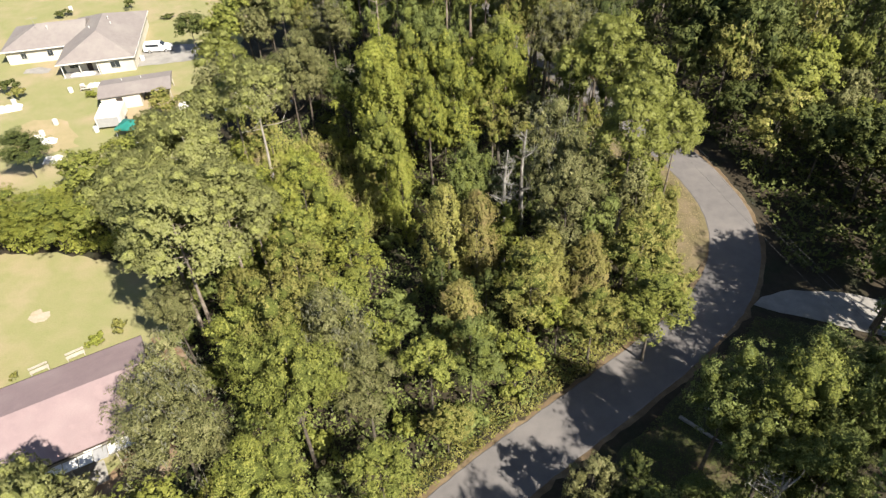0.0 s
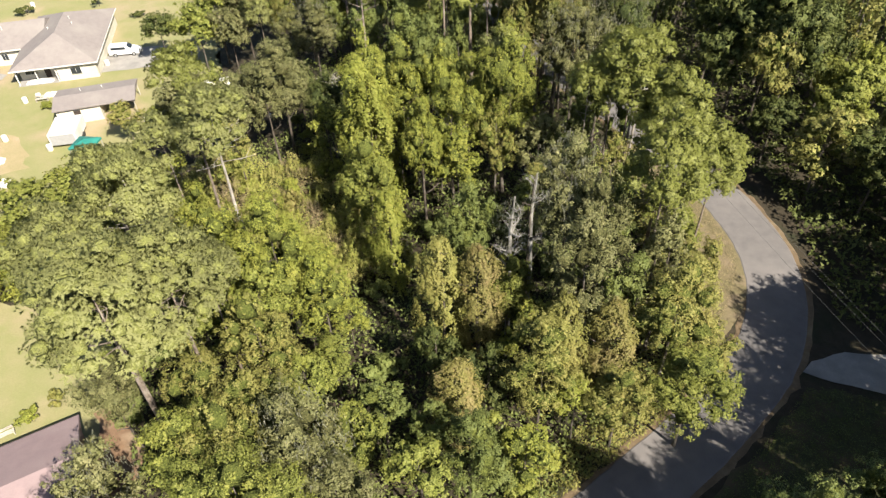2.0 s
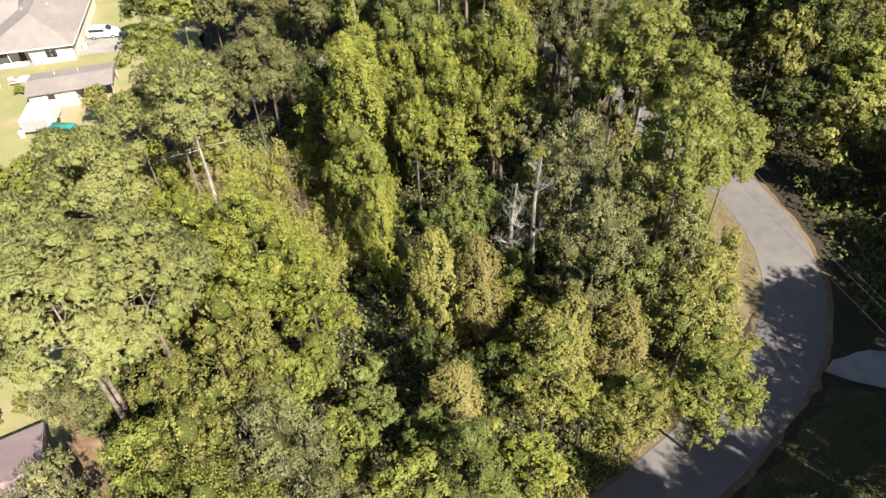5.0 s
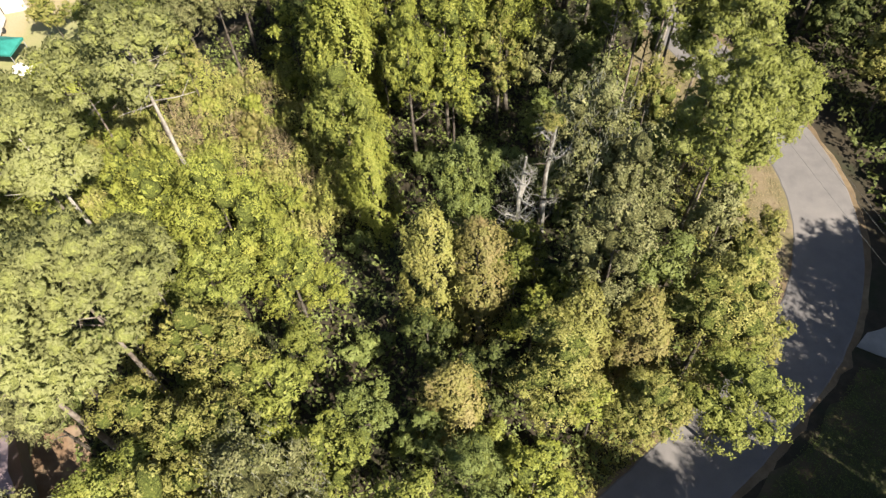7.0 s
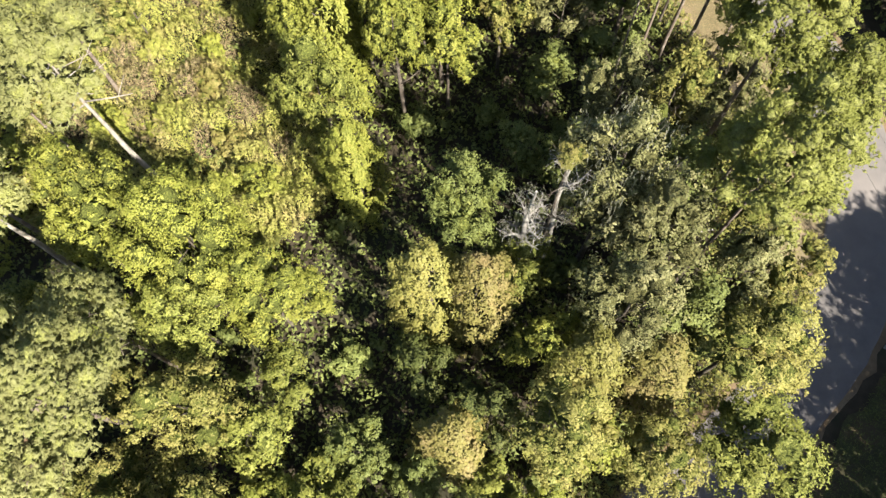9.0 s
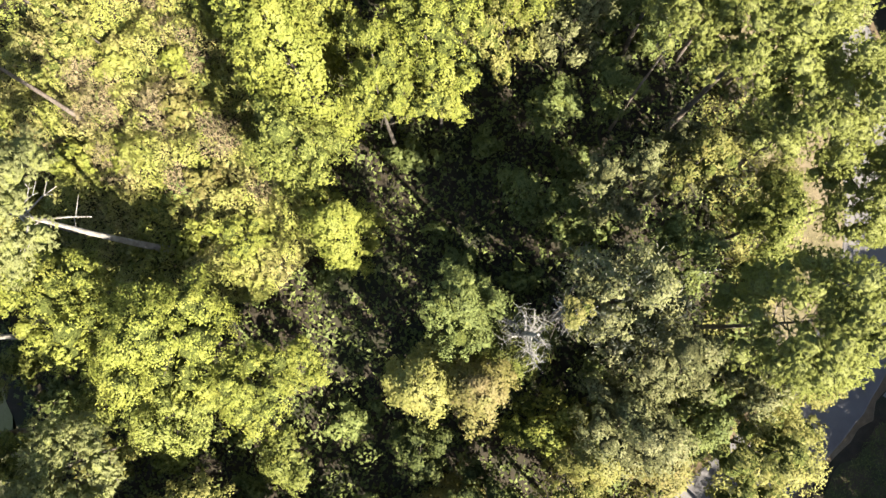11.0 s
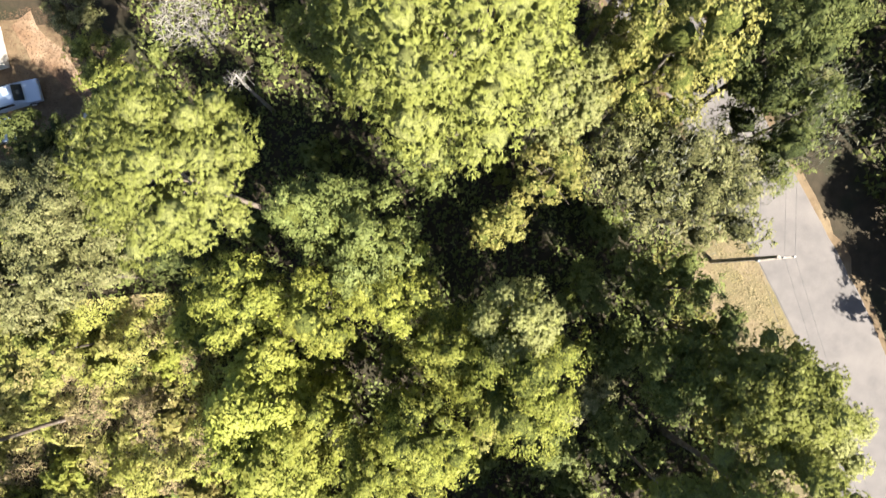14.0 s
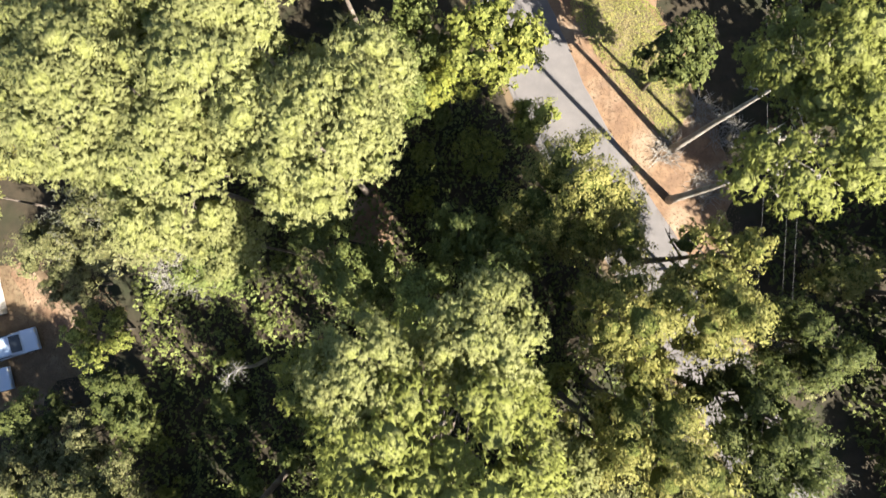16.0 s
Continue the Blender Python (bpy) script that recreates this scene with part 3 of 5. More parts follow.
sheet("verge", [(14.5, 128), (20, 123.5), (22.5, 116), (20.5, 113.5), (16.8, 118), (14, 124)], 0.06, VERGE, "yellow dry grass patch in the sandy clearing", "verge", 0.5)
sheet("bare_soil", [(-38, 93), (-30, 93.5), (-24.5, 97), (-24, 99.3), (-27, 101.6), (-29.5, 104.5), (-37, 105)], 0.03, VERGE_LITTER, "shaded brown leaf litter round the parked cars", "soil", 0.6)
sheet("bare_soil", [(-33, 103.8), (-30.5, 101.2), (-28, 99), (-25.4, 97.6), (-24.8, 98.8), (-27.2, 100.8), (-29.4, 103.2), (-31, 105.6)], 0.045, SAND, "pale sandy path leading to the parked cars", "soil", 0.35)
sheet("bare_soil", [(-5, 106), (-2, 105.5), (-1.5, 108), (-3, 110.5), (-5, 109)], 0.05, SAND, "small patch of bare orange soil in the wood", "soil", 0.4)
sheet("driveway_apron", [(32.2, 51.3), (33.4, 52.6), (36.9, 53.7), (42.1, 53.3), (47, 51.5), (60, 46), (58, 42.5), (46, 46), (41, 48), (37.5, 49.4), (34.5, 50.3)], 0.12, CONCRETE, "pale concrete driveway apron joining the lane", "driveway", 0.12)
# Grass colour set dark, so part of the tree shade is painted.
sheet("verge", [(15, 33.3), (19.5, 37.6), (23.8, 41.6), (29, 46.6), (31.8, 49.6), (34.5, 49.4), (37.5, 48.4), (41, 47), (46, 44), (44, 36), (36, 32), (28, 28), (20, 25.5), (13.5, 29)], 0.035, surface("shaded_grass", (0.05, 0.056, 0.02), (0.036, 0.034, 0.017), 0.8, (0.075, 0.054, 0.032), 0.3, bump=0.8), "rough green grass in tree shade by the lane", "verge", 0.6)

# ---- left-hand pines ----
TALL = "tall pine with tufted yellow-green needles among hardwoods"
pine(-22.0, 42.2, 25.2, 5.4, TALL, depth=8.0)
pine(-18.9, 45.4, 24.2, 4.8, TALL, depth=7.4)
pine(-25.4, 46.4, 22.6, 4.8, TALL, depth=7.0)
pine(-29.0, 50.2, 21.4, 4.7, "tall pine with a bare lit trunk by the lawn", depth=5.0)
pine(-18.4, 50.0, 18.4, 3.2, "slim pine crowded beside larger pines", depth=4.4)
pine(-19.9, 63.2, 24.2, 4.0, "tall pine with a pale bare trunk over vines", depth=4.2, lean=(0.0, 0.03), bole=1.3, bark=BARK_PALE)
pine(-26.0, 56.6, 21.6, 4.4, TALL, depth=4.6, bole=1.15, bark=BARK_PALE)
pine(-29.8, 60, 20.2, 3.4, TALL, depth=4.4)
pine(-25.9, 64.4, 20.6, 3.4, TALL, depth=3.8)
pine(-26.8, 73.4, 22.6, 3.6, "dark pine at the edge of the yard", NEEDLE_DEEP)
pine(-34.0, 66.4, 16.4, 2.9, "pine at the edge of the yard")
pine(-33, 20, 21, 3.4, "bright pine beside the near house", depth=3.6)

# ---- front left hardwoods ----
OAKISH = "green broadleaf tree in a crowded wood"
YELLOWING = "broadleaf tree turning yellow in a crowded wood"
GREYISH = "grey-green oak hung with pale moss"
broadleaf(-15.0, 56.2, 17.4, 4.1, LEAF_VINE, "vine-smothered broadleaf tree, bright yellow-green")
broadleaf(-19.6, 57, 14.6, 3.4, LEAF_VINE, "vine-smothered broadleaf tree, bright yellow-green")
broadleaf(-21.8, 59.6, 16.3, 3.0, LEAF_VINE, "vine-smothered broadleaf tree, bright yellow-green")
broadleaf(-15.6, 51.8, 13.5, 3.4, LEAF_GREEN, OAKISH)
broadleaf(-10.8, 53.4, 13.2, 2.9, LEAF_VINE, "vine-smothered small tree, bright yellow-green")
broadleaf(-14, 45.8, 16.2, 3.3, LEAF_YELLOW, YELLOWING)
broadleaf(-16.8, 41, 15, 3.1, LEAF_YELLOW, YELLOWING)
broadleaf(-16.3, 36, 16, 3.5, LEAF_GREEN, OAKISH)
broadleaf(-13.2, 39.8, 15.2, 3.0, LEAF_YELLOW, YELLOWING)
broadleaf(-13.7, 36.0, 17.2, 3.2, LEAF_YELLOW, YELLOWING)
broadleaf(-9.4, 36.6, 16.4, 3.7, LEAF_GREY, GREYISH, moss=True)
broadleaf(-11.6, 32, 18.2, 3.9, LEAF_GREEN, OAKISH)
broadleaf(-6.6, 34, 13.2, 3.0, LEAF_GREY, GREYISH)
broadleaf(-20.2, 28.6, 16.6, 4.4, LEAF_GREY, GREYISH, moss=True)
broadleaf(-22.4, 34.6, 14.6, 2.5, LEAF_GREY, GREYISH, moss=True)
broadleaf(-13, 24.5, 14, 4.0, LEAF_GREEN, OAKISH)
broadleaf(-5, 27.5, 10.5, 3.2, LEAF_GREEN, OAKISH)
broadleaf(-19, 20, 15, 4.2, LEAF_GREEN, OAKISH)
broadleaf(-25.6, 22, 13, 3.0, LEAF_GREY, GREYISH)
# Two out-of-view trees, added to cast shade on the near house roof.
broadleaf(-31.4, 18.4, 17, 4.0, LEAF_GREEN, "tall tree added to shade the near house roof")
broadleaf(-36.4, 15.4, 17, 4.0, LEAF_GREEN, "tall tree added to shade the near house roof")
# This pine too is added to widen the shade on that roof.
pine(-26.6, 20.6, 16.5, 3.2, "bright pine beside the near house", depth=4.2)
pine(-28.6, 23.0, 15.2, 3.0, "bright pine beside the near house", depth=4.2)
broadleaf(-5.0, 44.0, 8.8, 2.4, LEAF_COOL, OAKISH)
broadleaf(-7, 41, 9.8, 2.6, LEAF_GREEN, OAKISH)
broadleaf(-10.8, 44.6, 11.5, 2.5, LEAF_GREEN, OAKISH)
broadleaf(-9.5, 48.5, 8.5, 2.5, LEAF_GREEN, OAKISH)
broadleaf(-25.4, 43.0, 12.5, 2.9, LEAF_GREY, GREYISH)
broadleaf(-27.2, 48.8, 9.5, 2.5, LEAF_GREEN, OAKISH)
broadleaf(-30.4, 54.2, 6.5, 2.2, LEAF_GREEN, OAKISH)
broadleaf(-1.0, 42.4, 8.4, 2.0, LEAF_COOL, OAKISH)
broadleaf(-9.0, 54.4, 6.6, 2.0, LEAF_VINE, OAKISH)

# ---- middle of the wood ----
vine_tree(1, 44.6, 10.6, 2.2, LEAF_RUSTY, "small tree under reddish-brown vine")
vine_tree(-0.4, 53.6, 15.2, 2.2, LEAF_YELLOW, "slender tree draped in yellow-green vine")
vine_tree(2.8, 53.2, 14.4, 2.2, LEAF_RUSTY, "slender tree under pale withering vine")
broadleaf(7.6, 45, 14.2, 3.2, LEAF_YELLOW, "broadleaf tree with pale yellow-green crown")
broadleaf(10.3, 44, 9.5, 2.5, LEAF_VINE, "small bright yellow-green tree by the lane")
vine_tree(9.6, 49.2, 13, 2.1, LEAF_YELLOW, "slender tree draped in yellow-green vine")
broadleaf(18.4, 49.4, 15.8, 3.5, LEAF_YELLOW, "roundish tree turning yellow at the lane edge")
broadleaf(18.9, 43.9, 12, 3.7, LEAF_GREEN, "olive green roundish tree at the lane edge")
vine_tree(13.4, 48.9, 12.6, 2.2, LEAF_RUSTY, "small tree under reddish-brown vine")
broadleaf(14.9, 51.2, 15.2, 2.6, LEAF_COOL, "green tree near the lane")
broadleaf(11, 51.2, 18.6, 3.1, LEAF_GREY, GREYISH)
broadleaf(10.4, 58, 21.5, 3.5, LEAF_GREY, "tall grey-green oak with moss", moss=True)
broadleaf(2, 57.8, 17.2, 2.8, LEAF_COOL, OAKISH)
broadleaf(12.7, 55.2, 20.2, 3.2, LEAF_GREY, GREYISH)
broadleaf(15.2, 60.8, 15, 2.6, LEAF_COOL, "green tree near the lane")
broadleaf(2, 38.4, 12.5, 2.9, LEAF_COOL, "bright green tree near the lane")
broadleaf(-1.6, 37, 11.9, 2.5, LEAF_GREEN, OAKISH)
broadleaf(6, 39.5, 9.5, 2.5, LEAF_VINE, "bright green tree near the lane")
broadleaf(0, 33, 7.5, 2.4, LEAF_YELLOW, "low yellow-green tree beside the lane")
vine_tree(-5.8, 63.2, 12.4, 2.0, LEAF_VINE, "free-standing pillar of bright green vine")
broadleaf(21.4, 53.4, 14.8, 2.4, LEAF_YELLOW, "roundish tree turning yellow at the lane edge")
broadleaf(22.6, 60, 8.5, 2.3, LEAF_YELLOW, "small yellow-green tree at the verge")
broadleaf(20.6, 62.6, 14.8, 2.6, LEAF_GREEN, "green tree under the lane-side pines")
broadleaf(17.4, 67.4, 10, 2.6, LEAF_GREY, "grey-green tree under the lane-side pines")
broadleaf(24.3, 66.8, 6.5, 1.8, LEAF_YELLOW, "small yellow-green tree at the verge")
broadleaf(18.2, 53.6, 17.6, 2.5, LEAF_GREY, "grey-green tree near the lane")
broadleaf(23, 64.6, 9, 2.2, LEAF_GREEN, "small green tree at the verge")
broadleaf(22.4, 69.6, 9.5, 2.2, LEAF_GREY, "small grey-green tree at the verge")
broadleaf(15.7, 65.9, 16.8, 2.3, LEAF_YELLOW, "tall tree turning yellow beside pines")
broadleaf(11.7, 64.8, 17.8, 2.4, LEAF_GREY, GREYISH)

# ---- pines by the lane ----
pine(17.9, 71.6, 25.4, 4.5, "tall dense pine beside the lane", NEEDLE_DEEP, depth=7.6)
pine(21.0, 67.6, 23.0, 4.0, "tall dense pine beside the lane", NEEDLE_DEEP, depth=7.4)
broadleaf(14.9, 77.6, 18.4, 2.7, LEAF_COOL, "green tree beside open-crowned pines")
broadleaf(18.9, 79.6, 12.6, 2.3, LEAF_COOL, "green tree beside open-crowned pines")
broadleaf(16.4, 82.6, 15.4, 2.4, LEAF_COOL, "green tree beside open-crowned pines")
pine(13.6, 71.6, 21.2, 2.4, "slim young pine beside the lane", NEEDLE_DEEP, depth=3.2)
pine(17.2, 77.2, 22.6, 2.8, "open-crowned pine beside the lane", NEEDLE_DEEP, depth=7.4)
pine(17.7, 56.6, 25.8, 3.9, "broad bright pine overhanging the lane verge", NEEDLE_DEEP, depth=8.0)
pine(24.2, 63.6, 19.5, 3.3, "slim pine beside the lane", NEEDLE_DEEP, depth=6.0)
pine(19.0, 77.2, 22.6, 3.4, "open-crowned pine beside the lane", NEEDLE_DEEP, depth=7.0)

# ---- inner wood ----
vine_tree(-8.0, 73.2, 18.8, 2.8, LEAF_VINE, "tall tower of bright green climbing vine")
vine_tree(-9.4, 76.4, 19.2, 2.8, LEAF_VINE, "tall tower of bright green climbing vine")
broadleaf(-5.4, 81.6, 18.6, 3.2, LEAF_VINE, "vine-smothered broadleaf tree, bright yellow-green")
broadleaf(-9.8, 82.6, 19.4, 3.0, LEAF_VINE, "vine-smothered broadleaf tree, bright yellow-green")
broadleaf(0.3, 74.4, 18.4, 3.2, LEAF_VINE, "vine-smothered broadleaf tree, yellow-green")
broadleaf(2.0, 79.6, 18.0, 3.0, LEAF_VINE, "vine-smothered broadleaf tree, yellow-green")
broadleaf(-0.8, 82.8, 17.8, 2.8, LEAF_VINE, "vine-smothered broadleaf tree, yellow-green")
broadleaf(5.0, 75.6, 14.6, 2.6, LEAF_YELLOW, YELLOWING)
broadleaf(6.0, 78.2, 21.0, 4.1, LEAF_VINE, YELLOWING)
pine(5.6, 81.2, 20.4, 2.6, "young pine in the wood", depth=3.4)
broadleaf(9.8, 76.0, 12.6, 2.6, LEAF_GREY, GREYISH)
broadleaf(-2.8, 72.4, 16.8, 2.7, LEAF_VINE, "vine-smothered small tree, yellow-green")
broadleaf(0.8, 72.2, 13.6, 2.4, LEAF_VINE, "vine-smothered small tree, yellow-green")
for x, y, h, r in ((-9.9, 74.0, 19.0, 2.5), (-7.8, 79.6, 17.2, 2.3), (-5.5, 75.8, 15.4, 2.1), (-2.6, 70.6, 17.0, 2.2)):
    broadleaf(x, y, h, r, LEAF_VINE, "vine-smothered broadleaf tree, bright yellow-green")
broadleaf(-22.6, 57.0, 14.4, 2.3, LEAF_VINE, "vine-smothered broadleaf tree, bright yellow-green")
broadleaf(11.0, 93.8, 23.0, 2.2, LEAF_YELLOW, YELLOWING)
broadleaf(8.3, 89.6, 19.2, 2.4, LEAF_YELLOW, YELLOWING)
broadleaf(-5.4, 87.2, 19.8, 2.9, LEAF_COOL, OAKISH)
broadleaf(-2.4, 86.0, 20.3, 3.7, LEAF_COOL, "tall full-crowned green oak")
broadleaf(5.5, 87, 14.2, 2.1, LEAF_YELLOW, YELLOWING)
broadleaf(-21, 87.4, 16, 4.1, LEAF_GREY, "olive-green broadleaf tree with dense small leaves")
broadleaf(-22.0, 84.0, 15.2, 2.6, LEAF_GREY, GREYISH)
broadleaf(-25.0, 79.0, 10.2, 2.5, LEAF_MAT, "low tree smothered in bramble and vine")
broadleaf(-27.4, 76.8, 7.8, 2.1, LEAF_MAT, "low tree smothered in bramble and vine")
broadleaf(-13.3, 63.6, 6.2, 1.9, LEAF_VINE, "low tree smothered in bramble and vine")
broadleaf(-25.5, 83.5, 14.8, 3.2, LEAF_GREY, "olive-green broadleaf tree with dense small leaves")
broadleaf(-14.5, 80.5, 11.5, 2.6, LEAF_VINE, "vine-smothered small tree, yellow-green")
broadleaf(-26, 90, 11, 3.2, LEAF_GREY, "olive-green tree by parked vehicles")
broadleaf(-22.2, 92.4, 9.8, 2.2, LEAF_GREY, GREYISH)
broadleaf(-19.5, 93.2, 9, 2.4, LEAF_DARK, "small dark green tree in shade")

# Added to fill the gap; their dull leaves stand in for its shade.
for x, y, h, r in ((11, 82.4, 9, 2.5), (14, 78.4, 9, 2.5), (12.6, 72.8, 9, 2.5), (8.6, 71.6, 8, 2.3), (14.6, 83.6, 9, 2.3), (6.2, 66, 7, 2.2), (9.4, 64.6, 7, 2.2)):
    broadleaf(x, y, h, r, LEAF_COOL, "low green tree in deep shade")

# ---- big pines ahead ----
pine(2.5, 94.6, 30.4, 6.7, "very large domed pine, the tallest in the wood", NEEDLE_DEEP, depth=10.0)
pine(4.6, 99.8, 27.0, 3.4, "tall pine behind the largest one")
pine(-0.8, 99, 28.2, 2.8, "slim tall pine behind the largest one", depth=3.4)
pine(-4.8, 97, 18, 2.6, "shaded pine in the wood", NEEDLE_DEEP, depth=3.2)
pine(7.6, 92.6, 23, 3.0, "pine beside the largest one", depth=3.6)
pine(-9.8, 88.4, 27.4, 4.7, "large round-headed pine over vines", NEEDLE_DEEP, depth=3.8)
pine(-3.4, 109.6, 26.2, 4.8, TALL, depth=4.6)
pine(-7.6, 112.4, 25.8, 4.3, TALL)
pine(-14.6, 111.4, 26.2, 4.4, TALL)
pine(-11.2, 108.4, 25.2, 4.7, TALL, depth=4.4)
pine(-1.6, 112.5, 23.2, 4.1, TALL)
pine(-16.5, 115, 23, 4.5, TALL)
pine(-8, 116.5, 25, 4.6, TALL)
pine(-22, 112, 20, 4.0, TALL)
pine(-9, 105, 19.8, 2.4, TALL, depth=3.2)
pine(-3, 121, 24, 4.4, TALL)
pine(20.3, 108.6, 27.4, 4.3, "tall pale-trunked pine beside the power line", NEEDLE_DEEP, depth=5.6, bole=1.25, bark=BARK_PALE)
pine(20.7, 112.6, 26.0, 3.6, "tall pale-trunked pine beside the power line", NEEDLE_DEEP, depth=4.4, bole=1.4, bark=BARK_PALE)

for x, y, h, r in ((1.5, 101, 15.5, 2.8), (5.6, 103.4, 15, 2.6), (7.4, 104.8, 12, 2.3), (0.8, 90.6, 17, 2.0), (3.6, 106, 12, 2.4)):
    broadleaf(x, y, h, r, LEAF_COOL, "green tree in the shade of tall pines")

# ---- trees along the far lane ----
broadleaf(14.9, 89.6, 19.6, 4.5, LEAF_GREY, "grey oak hung thickly with moss by the lane", moss=True)
broadleaf(17.8, 87.4, 19, 2.6, LEAF_GREY, GREYISH, moss=True)
broadleaf(20.5, 91.8, 21.8, 3.3, LEAF_DARK, "tall dark oak beside the lane", moss=True)
broadleaf(19.4, 95, 23.2, 3.4, LEAF_DARK, "tall dark oak beside the lane")
broadleaf(13.4, 94.4, 26.4, 3.6, LEAF_YELLOW, YELLOWING)
broadleaf(12.2, 100.4, 24.4, 3.2, LEAF_YELLOW, YELLOWING)
broadleaf(16.2, 100.6, 25.2, 3.4, LEAF_YELLOW, YELLOWING)
broadleaf(14.6, 97.6, 17.4, 2.3, LEAF_YELLOW, YELLOWING)
broadleaf(17.6, 103.8, 23.2, 2.3, LEAF_YELLOW, YELLOWING)
broadleaf(24, 98.5, 20, 3.0, LEAF_DARK, "tall dark oak beside the lane")
broadleaf(5.6, 112.0, 6.4, 1.9, LEAF_GREEN, OAKISH)
broadleaf(10.7, 107.4, 18.2, 4.2, LEAF_YELLOW, "small rounded yellow-green tree near the lane")
broadleaf(13.2, 105.2, 16.4, 3.1, LEAF_YELLOW, "small rounded yellow-green tree near the lane")
broadleaf(18.6, 117.5, 13.5, 2.6, LEAF_DARK, "thin-crowned tree by the clearing")
broadleaf(30.2, 102.4, 9.6, 2.5, LEAF_YELLOW, "small yellow-green tree beyond the lane")
broadleaf(27.6, 96.4, 8, 2.3, LEAF_GREY, "small grey-green tree beyond the lane")
broadleaf(-20.4, 107.0, 13.2, 3.6, LEAF_GREY, GREYISH, moss=True)
broadleaf(-23.4, 105.4, 12, 3.0, LEAF_GREY, GREYISH)
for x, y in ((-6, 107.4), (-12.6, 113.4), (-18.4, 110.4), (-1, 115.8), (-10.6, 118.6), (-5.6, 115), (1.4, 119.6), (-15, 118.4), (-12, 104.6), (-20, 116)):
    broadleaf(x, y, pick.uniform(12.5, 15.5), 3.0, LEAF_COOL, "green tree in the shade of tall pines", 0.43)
broadleaf(3.2, 116, 11.5, 2.4, LEAF_VINE, OAKISH)
broadleaf(9, 113.5, 11, 2.0, LEAF_GREEN, OAKISH)

broadleaf(6.2, 117.5, 17, 3.2, LEAF_GREEN, OAKISH)
broadleaf(1.6, 124, 18, 3.4, LEAF_YELLOW, YELLOWING)
broadleaf(4.4, 128.5, 18, 3.6, LEAF_GREEN, OAKISH)

# ---- beyond the lane and lower right ----
broadleaf(41, 76, 12.6, 3.8, LEAF_YELLOW, YELLOWING)
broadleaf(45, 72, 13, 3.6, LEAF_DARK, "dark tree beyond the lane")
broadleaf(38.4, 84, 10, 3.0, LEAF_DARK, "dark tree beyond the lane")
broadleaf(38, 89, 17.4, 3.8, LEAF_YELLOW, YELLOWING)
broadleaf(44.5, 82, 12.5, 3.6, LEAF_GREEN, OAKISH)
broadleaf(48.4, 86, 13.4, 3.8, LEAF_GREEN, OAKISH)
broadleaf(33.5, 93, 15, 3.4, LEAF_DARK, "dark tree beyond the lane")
# Added to throw shade on the sandy clearing across the lane.
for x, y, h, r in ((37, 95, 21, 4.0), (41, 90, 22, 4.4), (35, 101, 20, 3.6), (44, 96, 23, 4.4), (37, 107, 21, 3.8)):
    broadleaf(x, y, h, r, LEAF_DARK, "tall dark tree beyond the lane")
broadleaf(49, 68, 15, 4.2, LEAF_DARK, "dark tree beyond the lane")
broadleaf(50, 58.5, 16, 4.2, LEAF_DARK, "dark oak shading the driveway")
SHADER = "dull green oak shading the lane"
# Unseen trees, set by their shadow length to dapple the lane.
for x, y in ((18.6, 11.6), (24.8, 14.6), (35.8, 28.4), (39.4, 32.0), (28.2, 18.6), (32.2, 23.0), (21.8, 11.2), (36.6, 25.2), (42.4, 35.4)):
    broadleaf(x, y, 24, 4.4, LEAF_COOL, "tall open-crowned oak added to shade the lane", 0.3, airy=True)
for x, y, h, r, leaf in ((7.6, 15.6, 14, 3.4, LEAF_COOL), (12.6, 18.4, 14, 3.2, LEAF_COOL), (17.4, 20.4, 14.5, 3.2, LEAF_COOL), (25.4, 24.4, 17.0, 3.2, LEAF_COOL),
                         (24.2, 28.4, 19.6, 3.0, LEAF_GREEN), (29.6, 29.2, 18, 3.2, LEAF_COOL), (33.6, 27.0, 18, 3.6, LEAF_DARK), (19.2, 26.4, 7.5, 2.2, LEAF_COOL), (26.6, 29.8, 16.5, 2.9, LEAF_COOL), (21.6, 26.4, 15.6, 2.7, LEAF_COOL), (15.8, 24.2, 9.5, 2.5, LEAF_COOL), (2.8, 13, 14, 3.4, LEAF_GREEN)):
    broadleaf(x, y, h, r, leaf, SHADER, full=r > 3.1)
# More out-of-view oaks, added only for the shade they cast by the lane.
broadleaf(36, 27, 19, 4.4, LEAF_COOL, SHADER)
broadleaf(39.5, 31, 20, 4.4, LEAF_COOL, SHADER, airy=True)
broadleaf(38, 37, 18, 4.0, LEAF_COOL, SHADER, airy=True)
broadleaf(21.0, 31.2, 17.4, 3.2, LEAF_COOL, "dull green oak beside the shaded lane")
broadleaf(29.0, 34.4, 14.5, 3.1, LEAF_COOL, "green oak beside the shaded lane")
broadleaf(33.2, 34, 14, 2.7, LEAF_COOL, "dull green oak beside the shaded lane")
# Also out of view, added to shade the lane, its grass and the apron.
broadleaf(41, 36, 22, 4.6, LEAF_COOL, SHADER, airy=True)
broadleaf(46, 41, 22, 4.6, LEAF_DARK, SHADER)
broadleaf(43, 41.4, 21, 4.6, LEAF_COOL, SHADER, airy=True)
broadleaf(47, 45.6, 21, 4.6, LEAF_DARK, SHADER)
broadleaf(50.5, 50.5, 20, 4.4, LEAF_DARK, SHADER)
broadleaf(45, 35, 23, 5.0, LEAF_DARK, SHADER)
broadleaf(52, 42, 23, 5.0, LEAF_DARK, SHADER)
broadleaf(41.6, 46, 19, 3.6, LEAF_COOL, SHADER, airy=True)
